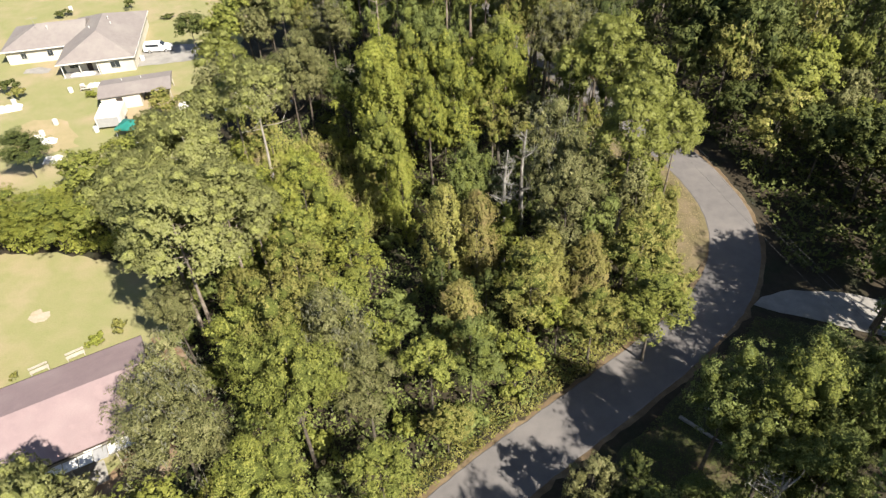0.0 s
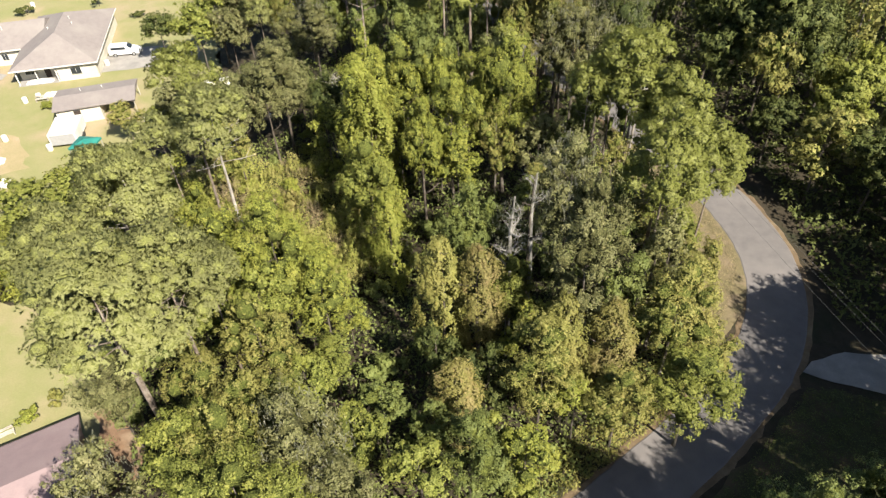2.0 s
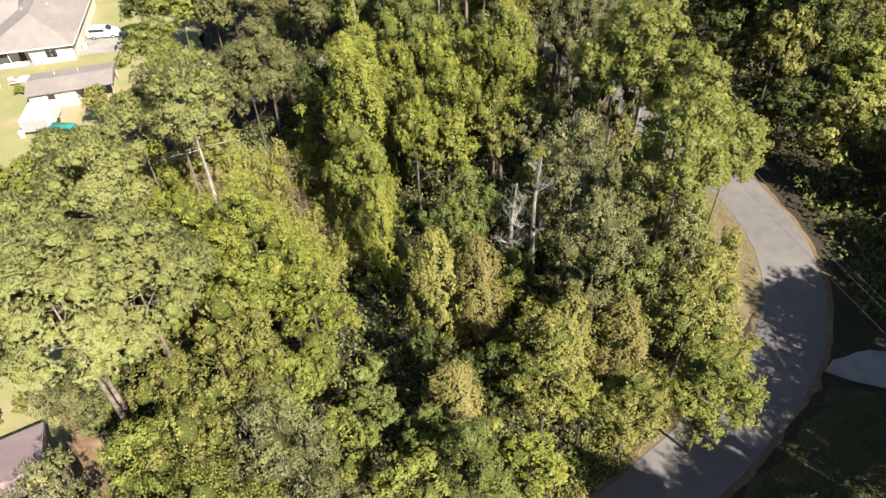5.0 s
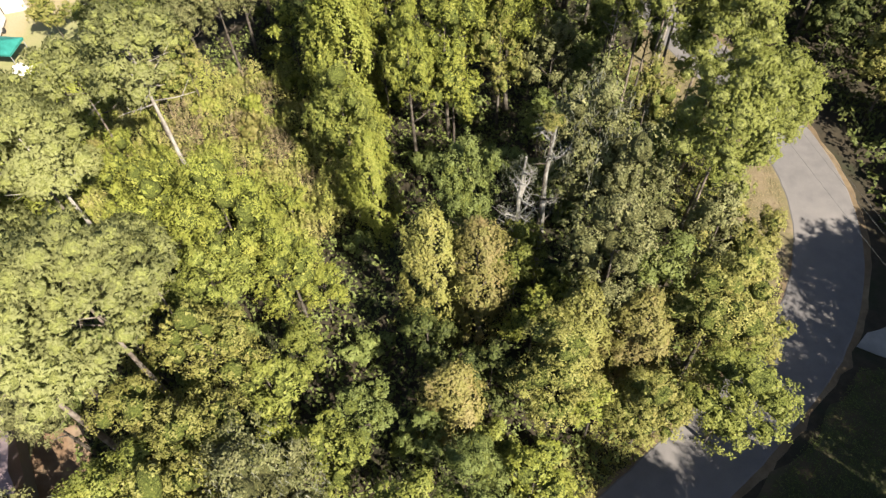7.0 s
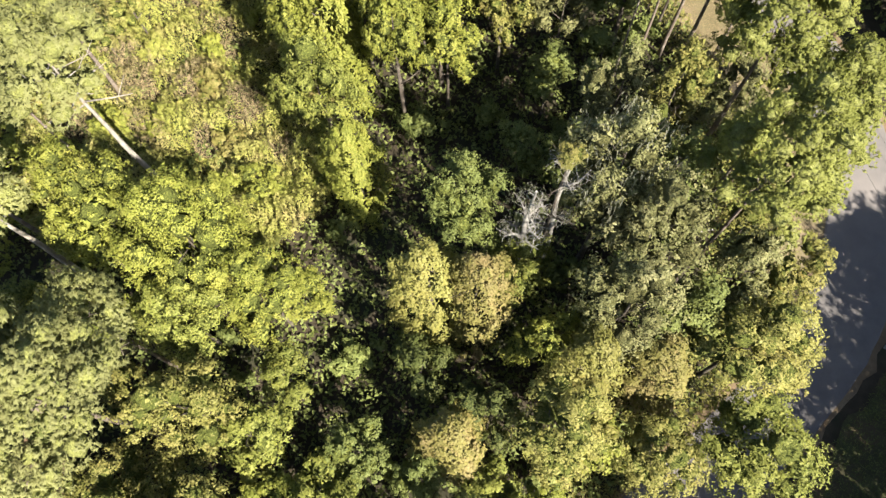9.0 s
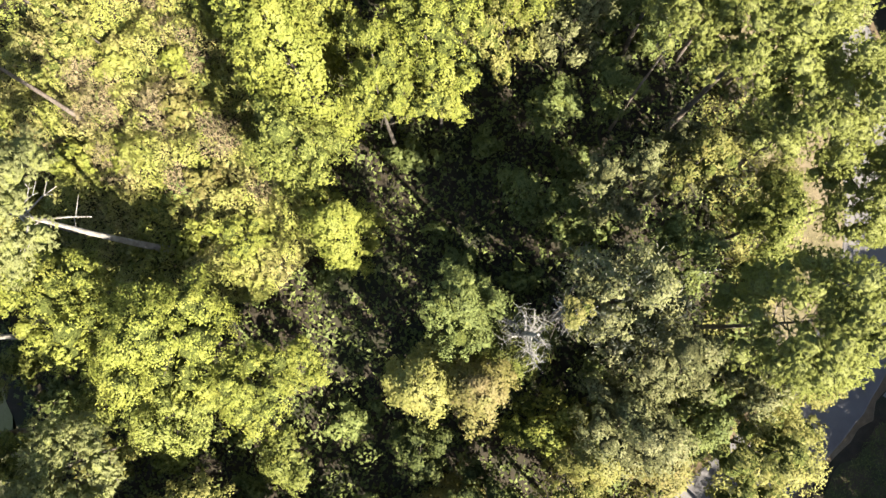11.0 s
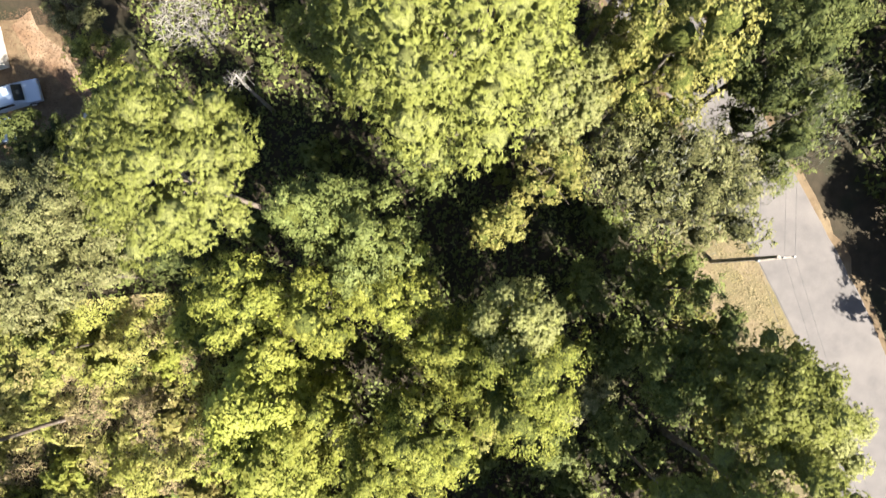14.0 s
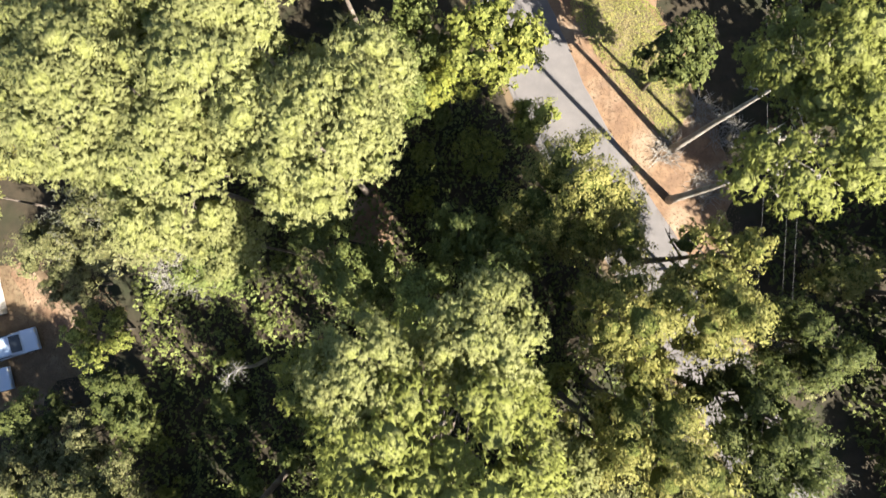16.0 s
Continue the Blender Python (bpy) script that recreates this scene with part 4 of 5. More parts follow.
broadleaf(43, 48, 19, 4.2, LEAF_DARK, SHADER)

# ---- trees round the yards ----
broadleaf(-58.6, 77, 7.6, 3.9, LEAF_DARK, "dense dark round tree on the lawn", full=True)
broadleaf(-48, 62, 7.5, 5.2, LEAF_VINE, "low spreading yellow-green tree between the lawns", full=True)
broadleaf(-55, 61.5, 8, 5.4, LEAF_VINE, "low spreading yellow-green tree between the lawns", full=True)
broadleaf(-42, 63, 8, 4.0, LEAF_GREEN, "low spreading green tree between the lawns")
broadleaf(-63, 63.5, 8, 5.4, LEAF_GREEN, "low spreading green tree between the lawns")
broadleaf(-47.5, 71.5, 8, 3.6, LEAF_GREEN, "low spreading green tree between the lawns")
broadleaf(-41.5, 72, 10, 3.8, LEAF_GREEN, "green tree at the yard edge")
broadleaf(-44, 91, 6, 2.4, LEAF_YELLOW, "yellow-green tree beside the outbuilding")
broadleaf(-36.8, 87.2, 9, 2.5, LEAF_GREEN, "green tree at the yard edge")
broadleaf(-39.4, 120.6, 12.5, 3.6, LEAF_DARK, "dark tree at the yard edge")
broadleaf(-36.4, 113.2, 13, 3.6, LEAF_GREEN, "green tree at the yard edge")
broadleaf(-33.4, 108.4, 12, 3.0, LEAF_GREY, "grey-green tree at the yard edge")
broadleaf(-31.6, 111.6, 14, 3.4, LEAF_GREY, "grey-green tree at the yard edge")
broadleaf(-46.5, 114, 9, 3.2, LEAF_DARK, "dark green tree beside the parked van")
broadleaf(-38, 108, 13, 3.6, LEAF_GREEN, "green tree at the yard edge")
broadleaf(-34, 118, 14, 4.0, LEAF_DARK, "dark tree at the yard edge")
broadleaf(-37, 130, 15, 4.2, LEAF_DARK, "dark tree casting shade on the lawn")
broadleaf(-34, 88, 13, 3.4, LEAF_GREY, "grey-green tree at the yard edge")
broadleaf(-30, 82, 15, 3.6, LEAF_GREEN, "green tree at the yard edge")


# Added trees; the dark-leaved ones stand in for shade round the cars.
broadleaf(-26.8, 93.6, 10, 2.6, LEAF_DARK, "dark tree beside the parked cars")
broadleaf(-22.4, 99.4, 9, 2.2, LEAF_GREEN, "small green tree beside the sandy path")
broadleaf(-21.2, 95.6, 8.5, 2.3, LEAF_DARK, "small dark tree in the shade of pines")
broadleaf(-24.2, 103, 9, 2.2, LEAF_GREY, "small grey-green tree beside the sandy path")


# ---- fill of the wood: where the named trees leave room ----
def inside(x, y, outline):
    hit = False
    for (ax, ay), (bx, by) in zip(outline, outline[1:] + outline[:1]):
        if (ay > y) != (by > y) and x < (bx - ax) * (y - ay) / (by - ay) + ax:
            hit = not hit
    return hit


def free(x, y, r, lane=6.0):
    if inside(x, y, YARD) or inside(x, y, NEAR_YARD):
        return False
    if min((p.x - x) ** 2 + (p.y - y) ** 2 for p in CENTRE) < (lane + r * 0.5) ** 2:
        return False
    return all((x - a) ** 2 + (y - b) ** 2 > (0.62 * (r + c)) ** 2 for a, b, c in TAKEN)


CLEARINGS = []
CLEARINGS += [[(-33, 62), (-28, 58), (-22, 60.5), (-12, 60.5), (-7, 64), (-9, 70), (-12, 78), (-16, 83), (-30, 82), (-34, 74)], [(-28, 64), (-9, 60), (-9, 72), (-13, 79), (-28, 80)], [(-5, 36), (-2, 40), (-3, 60), (6, 66), (9, 72), (4, 68), (-8, 68), (-8, 46)], [(9, 128), (28, 124), (28, 108), (20, 100), (16, 108)]]
CLEARINGS += [[(28, 48), (60, 42), (62, 56), (38, 58), (30, 56)], [(-24, 90), (-10, 90), (-10, 104), (-24, 104)], [(20, 44), (46, 50), (44, 33), (18, 27)], [(-2, 60), (10, 60), (11, 70), (3, 69), (-2, 68)]]
CLEARINGS += [[(9, 79), (17, 80), (17, 86), (8, 86)], [(-3, 101), (7, 102), (8, 104), (6, 112), (0, 111)], [(-17, 88), (-8, 91), (-8, 103), (-17, 103)], [(1.5, 64), (13, 62), (13, 72), (3, 72.5)]]
CLEARINGS += [[(-21.5, 101), (-14, 101), (-14, 107.5), (-21.5, 107.5)]]
CLEARINGS += [[(18.5, 75), (27, 75), (26, 90), (17.5, 90)]]
CLEARINGS += [[(-9, 77), (-4, 76), (-3, 80), (-8, 80)], [(35, 54), (52, 48), (53, 64), (44, 73), (37, 82)]]
CLEARINGS += [[(-40, 91), (-24, 91), (-23, 106), (-40, 107)], [(-12.1, 95.9), (-1.6, 94.8), (-2.4, 91.2), (-10.5, 86.6), (-12.5, 91.4)],
              [(7.8, 87.8), (13.6, 83.8), (16.9, 77.5), (15.2, 69.4), (4.3, 69.1), (9.9, 75.2), (7.3, 83.1)],
              [(-18.3, 97.4), (-8.6, 95), (-7.1, 88.1), (-12, 83), (-16.4, 89)],
              [(-2.6, 111.6), (6.4, 113), (10.3, 105.5), (0.5, 103.7), (-1.5, 106)], [(-13.4, 106), (-3.5, 106.6), (-5.2, 100.9), (-10.6, 98.6)],
              [(-20.6, 88.9), (-15.7, 89.6), (-16.6, 83.1), (-18.6, 84)], [(-9.5, 80.5), (-5.9, 83.6), (-3.6, 80), (-4.1, 73.3), (-6.4, 76.1)]]
grow = random.Random(21)
KINDS = [(LEAF_GREEN, OAKISH), (LEAF_DARK, "dark green broadleaf tree in a dense wood"), (LEAF_YELLOW, YELLOWING), (LEAF_GREY, GREYISH), (LEAF_GREEN, OAKISH), (LEAF_VINE, "vine-smothered broadleaf tree, bright yellow-green")]

# Gaps whose filler trees get duller leaves, painting in the shade there.
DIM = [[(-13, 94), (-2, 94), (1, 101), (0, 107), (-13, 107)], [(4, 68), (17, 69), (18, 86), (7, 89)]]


def fill(x0, x1, y0, y1, tries, tall, pines=0.2):
    for _ in range(tries):
        x, y = grow.uniform(x0, x1), grow.uniform(y0, y1)
        h = grow.uniform(*tall)
        r = h * grow.uniform(0.19, 0.25)
        if not free(x, y, r) or any(inside(x, y, c) for c in CLEARINGS):
            continue
        if grow.random() < pines:
            pine(x, y, h + 3, r, TALL, grow.choice((NEEDLE, NEEDLE_DEEP)))
        else:
            leaf, label = grow.choice(KINDS)
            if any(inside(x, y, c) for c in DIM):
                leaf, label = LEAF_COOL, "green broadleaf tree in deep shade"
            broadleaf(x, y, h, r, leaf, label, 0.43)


def far_wood(x0, x1, y0, y1, tries, tall, leaf, share, label, pines=False):
    """Distant trees that nobody could count, joined."""
    got = []
    verts, faces = [], []
    for _ in range(tries):
        x, y = grow.uniform(x0, x1), grow.uniform(y0, y1)
        h = grow.uniform(*tall)
        r = h * grow.uniform(0.2, 0.27)
        if grow.random() > share or not free(x, y, r) or any(inside(x, y, c) for c in CLEARINGS):
            continue
        TAKEN.append((x, y, r))
        a, rz = grow.uniform(0, 6.28), 0.2 * h if pines else 0.45 * h
        base, br, bz = (grow.choice(PINE_FAR), 4.0, 4.4) if pines else (grow.choice(OAK_FAR), 3.6, 5.0)
        c, s = math.cos(a), math.sin(a)
        q = base * (r / br, r / br, rz / bz)
        got.append(np.stack([q[:, 0] * c - q[:, 1] * s + x, q[:, 0] * s + q[:, 1] * c + y, q[:, 2] + h - rz], 1))
        tube(verts, faces, [(x, y, 0), (x + 0.2, y, h * 0.5), (x, y + 0.1, h * 0.9)], [0.25, 0.18, 0.05], 6)
    if got:
        ob = tagged(new("distant_wood", cells("distant_wood", np.concatenate(got), 3, leaf)), label, "woodland", kind="stuff")
        trunks = solid("trunks", verts, faces, BARK, ob)


fill(-30, 27, 64, 125, 500, (10, 16), 0.12)
fill(-24, 20, 24, 62, 120, (7, 11), 0.0)
fill(36, 58, 58, 98, 60, (11, 17), 0.05)
# Dark leaves outweigh the rest, standing in for self-shaded crowns.
for leaf, share in ((LEAF_DARK, 0.9), (LEAF_GREEN, 0.35), (LEAF_YELLOW, 0.3), (LEAF_GREY, 0.4), (LEAF_RUSTY, 0.4)):
    words = {LEAF_GREEN: "green", LEAF_DARK: "dark green", LEAF_YELLOW: "yellowing", LEAF_GREY: "grey-green", LEAF_RUSTY: "rusty autumn"}[leaf]
    far_wood(34, 105, 56, 130, 150, (12, 19), leaf, share, "distant %s broadleaf trees beyond the lane" % words)
    far_wood(-36, 105, 112, 165, 200, (12, 19), leaf, share, "distant %s broadleaf trees of the wood" % words)
    far_wood(46, 80, -5, 48, 60, (14, 20), leaf, share, "%s broadleaf trees on the near side of the lane" % words)
    far_wood(-30, 22, -30, 4, 16, (11, 15), leaf, share, "%s broadleaf trees behind the lane" % words)
far_wood(-34, 60, 112, 165, 200, (18, 24), NEEDLE_DEEP, 1.0, "distant pines of the wood", True)

# ---- undergrowth ----
LOW = "leafy undergrowth shrub on the forest floor"
sow = random.Random(33)
spots = []


def undergrowth(outline, count, tall, leaves, gap=0.75, label=LOW):
    xs, ys = [p[0] for p in outline], [p[1] for p in outline]
    for _ in range(count):
        x, y = sow.uniform(min(xs), max(xs)), sow.uniform(min(ys), max(ys))
        h = sow.uniform(*tall)
        r = min(2.3, h * sow.uniform(0.4, 0.7) + 0.4)
        if not inside(x, y, outline) or any((x - a) ** 2 + (y - b) ** 2 < ((r + c) * gap) ** 2 for a, b, c in spots):
            continue
        if min((p.x - x) ** 2 + (p.y - y) ** 2 for p in CENTRE) < (4.0 + r * 0.6) ** 2:
            continue
        spots.append((x, y, r))
        shrub(x, y, h, r, sow.choice(leaves), label)


def carpet(name, outline, each, low, high, size, leaf, seed, label, long=0.16, wide=0.105, lane=3.6, patches=(), within=False, deep=0.45):
    """Leaves over a rolling height: matted vine or low cover."""
    rng = np.random.default_rng(seed)
    xs, ys = [p[0] for p in outline], [p[1] for p in outline]
    n = int((max(xs) - min(xs)) * (max(ys) - min(ys)) * each)
    x, y = rng.uniform(min(xs), max(xs), n), rng.uniform(min(ys), max(ys), n)
    hit = np.zeros(n, bool)
    for (ax, ay), (bx, by) in zip(outline, outline[1:] + outline[:1]):
        if ay != by:
            hit ^= ((ay > y) != (by > y)) & (x < (bx - ax) * (y - ay) / (by - ay) + ax)
    for p in CENTRE[::2]:
        hit &= (x - p.x) ** 2 + (y - p.y) ** 2 > lane ** 2
    x, y = x[hit], y[hit]
    if patches:
        near = np.full(len(x), 9.0)
        for px, py, pr in patches:
            near = np.minimum(near, np.hypot(x - px, y - py) / pr)
        spread = near + 0.35 * ripple(x, y, 77, 2.2) + rng.normal(size=len(x)) * 0.16
        keep = spread < 1 if within else spread > 1
        x, y = x[keep], y[keep]
    n = len(x)

    def rise(px, py):
        bump = ripple(px, py, seed, size) * 0.6 + ripple(px, py, seed + 1, size * 0.35) * 0.3 + ripple(px, py, seed + 2, size * 0.13) * 0.16
        return low + (high - low) * np.clip(0.5 + 0.62 * bump, 0, 1.1)

    z = rise(x, y)
    slope = np.stack([z - rise(x + 0.25, y), z - rise(x, y + 0.25), np.full(n, 0.25)], 1)
    at = np.stack([x, y, z * (1 - deep * rng.random(n) ** 2.5) + 0.05], 1)
    facing = unit(unit(slope) + (0, 0, 0.3) + rng.normal(size=(n, 3)) * 0.4)
    return tagged(new(name, cells(name, leaf_corners(rng, at, facing, long, wide), 3, leaf, np.repeat(unit(slope) + facing * 0.7, 3, 0))), label, "undergrowth", kind="stuff")


MATTED = [(-33, 62), (-28, 58), (-22, 59), (-12, 59), (-7, 64), (-9, 70), (-12, 78), (-16, 83), (-30, 82), (-34, 74)]
DRY = [(-22.9, 85, 1.3), (-21.5, 82.4, 0.9), (-19.7, 80, 1.1), (-17.8, 77.7, 1.2), (-25, 73.9, 2.0), (-28.5, 78.4, 1.8), (-20, 74, 2.4), (-26.6, 76.4, 1.5), (-15.6, 71.5, 1.5), (-23.5, 69.5, 1.6), (-18.5, 68, 1.2), (-12, 67.5, 1.1), (-29.5, 70, 1.6)]
carpet("vine_mat", MATTED, 310, 0.9, 4.4, 7, LEAF_MAT, 5, "sunlit mat of vine and bramble over low bushes", 0.072, 0.05, patches=DRY)
carpet("dry_brush", MATTED, 300, 0.7, 4.1, 7, LEAF_DRY, 5, "brown patches of dead bramble in the vine mat", 0.1, 0.022, patches=DRY, within=True, deep=0.7)
undergrowth(MATTED, 60, (2.6, 4.4), (LEAF_MAT, LEAF_VINE, LEAF_RUSTY), 0.85, "mound of sunlit vine and bramble")
WOOD = [(-24, 22), (-4, 22), (8, 35), (20, 44), (24, 56), (24, 74), (19, 88), (20, 98), (10, 112), (2, 122), (-24, 112), (-21, 96), (-23, 91), (-33, 84), (-35, 66), (-33, 56), (-30, 51), (-27, 44), (-24, 38)]
carpet("low_cover", WOOD, 16, 0.1, 1.8, 5, LEAF_COOL, 15, "leafy low cover on the forest floor", 0.17, 0.115)
undergrowth(WOOD, 300, (1.4, 3.8), (LEAF_GREEN, LEAF_COOL, LEAF_COOL), 0.9)
HEDGE = [(-80, 60), (-44, 60), (-34, 56), (-31, 62), (-31.5, 72), (-34, 84), (-42, 85), (-46, 76), (-52, 72), (-60, 66), (-80, 66)]
carpet("hedge_growth", HEDGE, 60, 0.8, 4.4, 7, LEAF_VINE, 25, "overgrown yellow-green hedge between the lawns", 0.17, 0.115)
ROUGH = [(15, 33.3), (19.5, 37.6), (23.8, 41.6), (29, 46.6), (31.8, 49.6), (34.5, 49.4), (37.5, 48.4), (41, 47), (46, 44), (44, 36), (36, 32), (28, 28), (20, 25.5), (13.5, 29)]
# Dark leaf colour carries the tree shade over this grass.
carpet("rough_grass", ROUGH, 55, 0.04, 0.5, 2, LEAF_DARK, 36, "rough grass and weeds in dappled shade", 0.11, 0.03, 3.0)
EDGE = [(-12, 17), (2, 31), (12, 40), (20, 47.5), (24.5, 54), (25, 62), (25.5, 70), (22, 80), (19.5, 86), (17, 86), (20, 76), (21, 60), (16, 50), (4, 38), (-14, 22)]
carpet("edge_weeds", EDGE, 70, 0.1, 1.5, 4, LEAF_YELLOW, 45, "weeds and seedlings along the wood's edge", 0.12, 0.06, 3.0)
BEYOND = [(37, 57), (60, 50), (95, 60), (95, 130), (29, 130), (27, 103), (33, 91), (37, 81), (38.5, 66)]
# Dark leaves put the shade beneath those trees into the colour.
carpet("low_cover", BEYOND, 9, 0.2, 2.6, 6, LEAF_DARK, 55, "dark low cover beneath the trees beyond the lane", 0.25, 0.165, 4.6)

STRIP = [(25.6, 56), (28, 60), (30.4, 65), (30.8, 69), (29.4, 75), (27.4, 80), (24.6, 86.5), (22, 89), (20.5, 84), (22, 79.5), (26, 75), (26, 68), (25, 60)]
carpet("rough_grass", STRIP, 60, 0.02, 0.16, 2.5, LEAF_DRY, 37, "mown dry grass blades on the lane verge", 0.09, 0.02, 2.85)
BROWN_LEAF = leaf_material("leaf_brown", (0.07, 0.045, 0.028), (0.14, 0.09, 0.055), (0.24, 0.17, 0.11), (0.12, 0.08, 0.05), 0.3, trans=0.05)
CLEARED = [(11, 130), (20, 125), (23, 117), (26, 110), (25.5, 102), (21, 100), (18.5, 108), (15, 116), (11.5, 124)]
carpet("leaf_litter", CLEARED, 50, 0.0, 0.1, 2.5, BROWN_LEAF, 65, "scattered brown leaves and twigs on sandy soil", 0.06, 0.02, 2.6)
carpet("leaf_litter", [(-36, 93), (-24, 95), (-23, 101), (-28, 106), (-36, 105)], 60, 0.0, 0.12, 2.5, BROWN_LEAF, 66, "scattered brown leaves round the parked cars", 0.07, 0.03)
carpet("rough_grass", [(13.5, 129), (20, 124), (22.6, 116), (20.5, 113), (16.4, 118), (13, 124)], 110, 0.02, 0.25, 3, LEAF_MAT, 67, "tufts of dry yellow grass in the sandy clearing", 0.1, 0.03, 2.9)

# ---- things: dead snag, poles and wires ----
def dead_tree(x, y, h, label, seed, thick=0.22, limbs=8, spread=2.6):
    rng = random.Random(seed)
    tree = tagged(new("dead_tree"), label, "dead tree")
    tree.location = (x, y, 0)
    verts, faces = [], []
    tube(verts, faces, [(0, 0, 0), (0.1, -0.1, h * 0.4), (-0.1, 0.1, h * 0.75), (0.15, 0, h)], [thick * 1.3, thick, thick * 0.75, thick * 0.35], 9)
    solid("trunk", verts, faces, BARK_DEAD, tree)
    for n in range(limbs):
        verts, faces = [], []
        z, a, far = h * rng.uniform(0.5, 0.97), n * 2.2 + rng.uniform(-0.4, 0.4), rng.uniform(0.4, 1) * spread
        root = Vector((0, 0, z))
        p = root + Vector((math.cos(a) * far * 0.55, math.sin(a) * far * 0.55, far * 0.35))
        q = p + Vector((math.cos(a + 0.5) * far * 0.5, math.sin(a + 0.5) * far * 0.5, far * rng.uniform(0.1, 0.7)))
        tube(verts, faces, [root, p, q], [thick * 0.42, thick * 0.3, thick * 0.09], 6)
        for _ in range(18):
            b = root.lerp(p, rng.uniform(0.3, 1)) if rng.random() < 0.35 else p.lerp(q, rng.uniform(0, 1))
            e = b + Vector((rng.uniform(-1, 1), rng.uniform(-1, 1), rng.uniform(-0.3, 0.9))) * rng.uniform(0.4, 0.9)
            tube(verts, faces, [b, b.lerp(e, 0.5) + Vector((rng.uniform(-0.1, 0.1), rng.uniform(-0.1, 0.1), 0.06)), e], [thick * 0.1, thick * 0.07, thick * 0.03], 4)
        solid("limb", verts, faces, BARK_DEAD, tree)
    return tree


snag = dead_tree(5.6, 56.2, 16.9, "bare whitish dead tree with forked limbs", 3, 0.19, 13, 1.9)
dead_tree(22.4, 23.8, 12.5, "bare brown-twigged tree over shaded grass", 8, 0.17, 13, 2.8)
piece("hanging_moss", STRANDS[0], MOSS, snag, scaled(0, 0, 13.6, 0.4, 0.5, 0.5, 0.62), "grey tufts of moss on bare limbs")
dead_tree(7.4, 57.2, 18.6, "broken pale snag with tufts of yellow fern", 4, 0.19, 6, 1.4)
dead_tree(-11.6, 96.8, 9.8, "short broken snag, bleached white at the top", 6, 0.13, 3, 0.8)
broadleaf(7.4, 57.2, 19.6, 0.9, LEAF_YELLOW, "clump of yellow fern growing on a snag", 0.04).name = "fern_clump"
broadleaf(13.4, 43.4, 11, 2.8, LEAF_YELLOW, "yellowing tree leaning over the lane edge")
broadleaf(22.2, 49.8, 9, 2.4, LEAF_YELLOW, "yellowing tree leaning over the lane edge")

POLE_WOOD = surface("weathered_pole_wood", (0.26, 0.235, 0.2), (0.18, 0.16, 0.135), 4, (0.3, 0.27, 0.23), 1.5, bump=0.5)
METAL_GREY = surface("galvanised_grey", (0.3, 0.3, 0.3), (0.24, 0.24, 0.245), 3, rough=0.5, bump=0.05)
PORCELAIN = surface("white_porcelain", (0.5, 0.5, 0.48), (0.42, 0.42, 0.4), 5, rough=0.35, bump=0.02)
CABLE = surface("grey_cable", (0.1, 0.1, 0.1), (0.07, 0.07, 0.07), 3, rough=0.7, bump=0.0)


def power_pole(x, y, h, turn, label, can=False):
    pole = tagged(new("power_pole"), label, "utility pole", "roadside power poles")
    pole.matrix_basis = Matrix.Translation((x, y, 0)) @ Matrix.Rotation(turn, 4, "Z")
    verts, faces = [], []
    tube(verts, faces, [(0, 0, 0), (0, 0, h * 0.5), (0, 0, h)], [0.17, 0.145, 0.11], 12)
    solid("shaft", verts, faces, POLE_WOOD, pole)
    part("crossarm", boxed((-1.2, -0.16, h - 0.62), (1.2, -0.05, h - 0.48), 0.012), POLE_WOOD, pole)
    for side in (-1, 1):
        verts, faces = [], []
        tube(verts, faces, [(side * 0.75, -0.1, h - 0.6), (0, -0.13, h - 1.2)], [0.02, 0.02], 5)
        solid("brace", verts, faces, METAL_GREY, pole)
    for px in (-1.1, 0.45, 1.1):
        verts, faces = [], []
        tube(verts, faces, [(px, -0.105, h - 0.48), (px, -0.105, h - 0.4), (px, -0.105, h - 0.36), (px, -0.105, h - 0.25)], [0.03, 0.075, 0.05, 0.06], 10)
        solid("insulator", verts, faces, PORCELAIN, pole, "white porcelain insulator")
    if can:
        verts, faces = [], []
        tube(verts, faces, [(0, 0.42, h - 2.1), (0, 0.42, h - 2.05), (0, 0.42, h - 1.25), (0, 0.42, h - 1.15)], [0.22, 0.25, 0.25, 0.18], 14)
        solid("transformer", verts, faces, METAL_GREY, pole, "grey transformer can")
    return pole


LINE = [(40.2, 22.5), (22.1, 84.4), (24.5, 111.2), (27, 150)]
TOPS = 11.0
turns = [0.28, 0.1, -0.08, -0.06]
for (px, py), turn in zip(LINE, turns):
    power_pole(px, py, TOPS, turn, "weathered wooden power pole with crossarm and insulators", px == 24.5)
for (a, ta), (b, tb) in zip(zip(LINE, turns), zip(LINE[1:], turns[1:])):
    for off in (-1.1, 0.45, 1.1):
        pa = Matrix.Rotation(ta, 4, "Z") @ Vector((off, -0.105, TOPS - 0.25)) + Vector((*a, 0))
        pb = Matrix.Rotation(tb, 4, "Z") @ Vector((off, -0.105, TOPS - 0.25)) + Vector((*b, 0))
        span_len = (pb - pa).length
        line = []
        for i in range(25):
            k = i / 24
            p = pa.lerp(pb, k)
            p.z -= 4 * k * (1 - k) * span_len * 0.018
            line.append(p)
        verts, faces = [], []
        tube(verts, faces, line, [0.009] * 25, 5)
        tagged(solid("power_cable", verts, faces, CABLE), "thin grey overhead power cable between poles", "cable", "overhead cables")

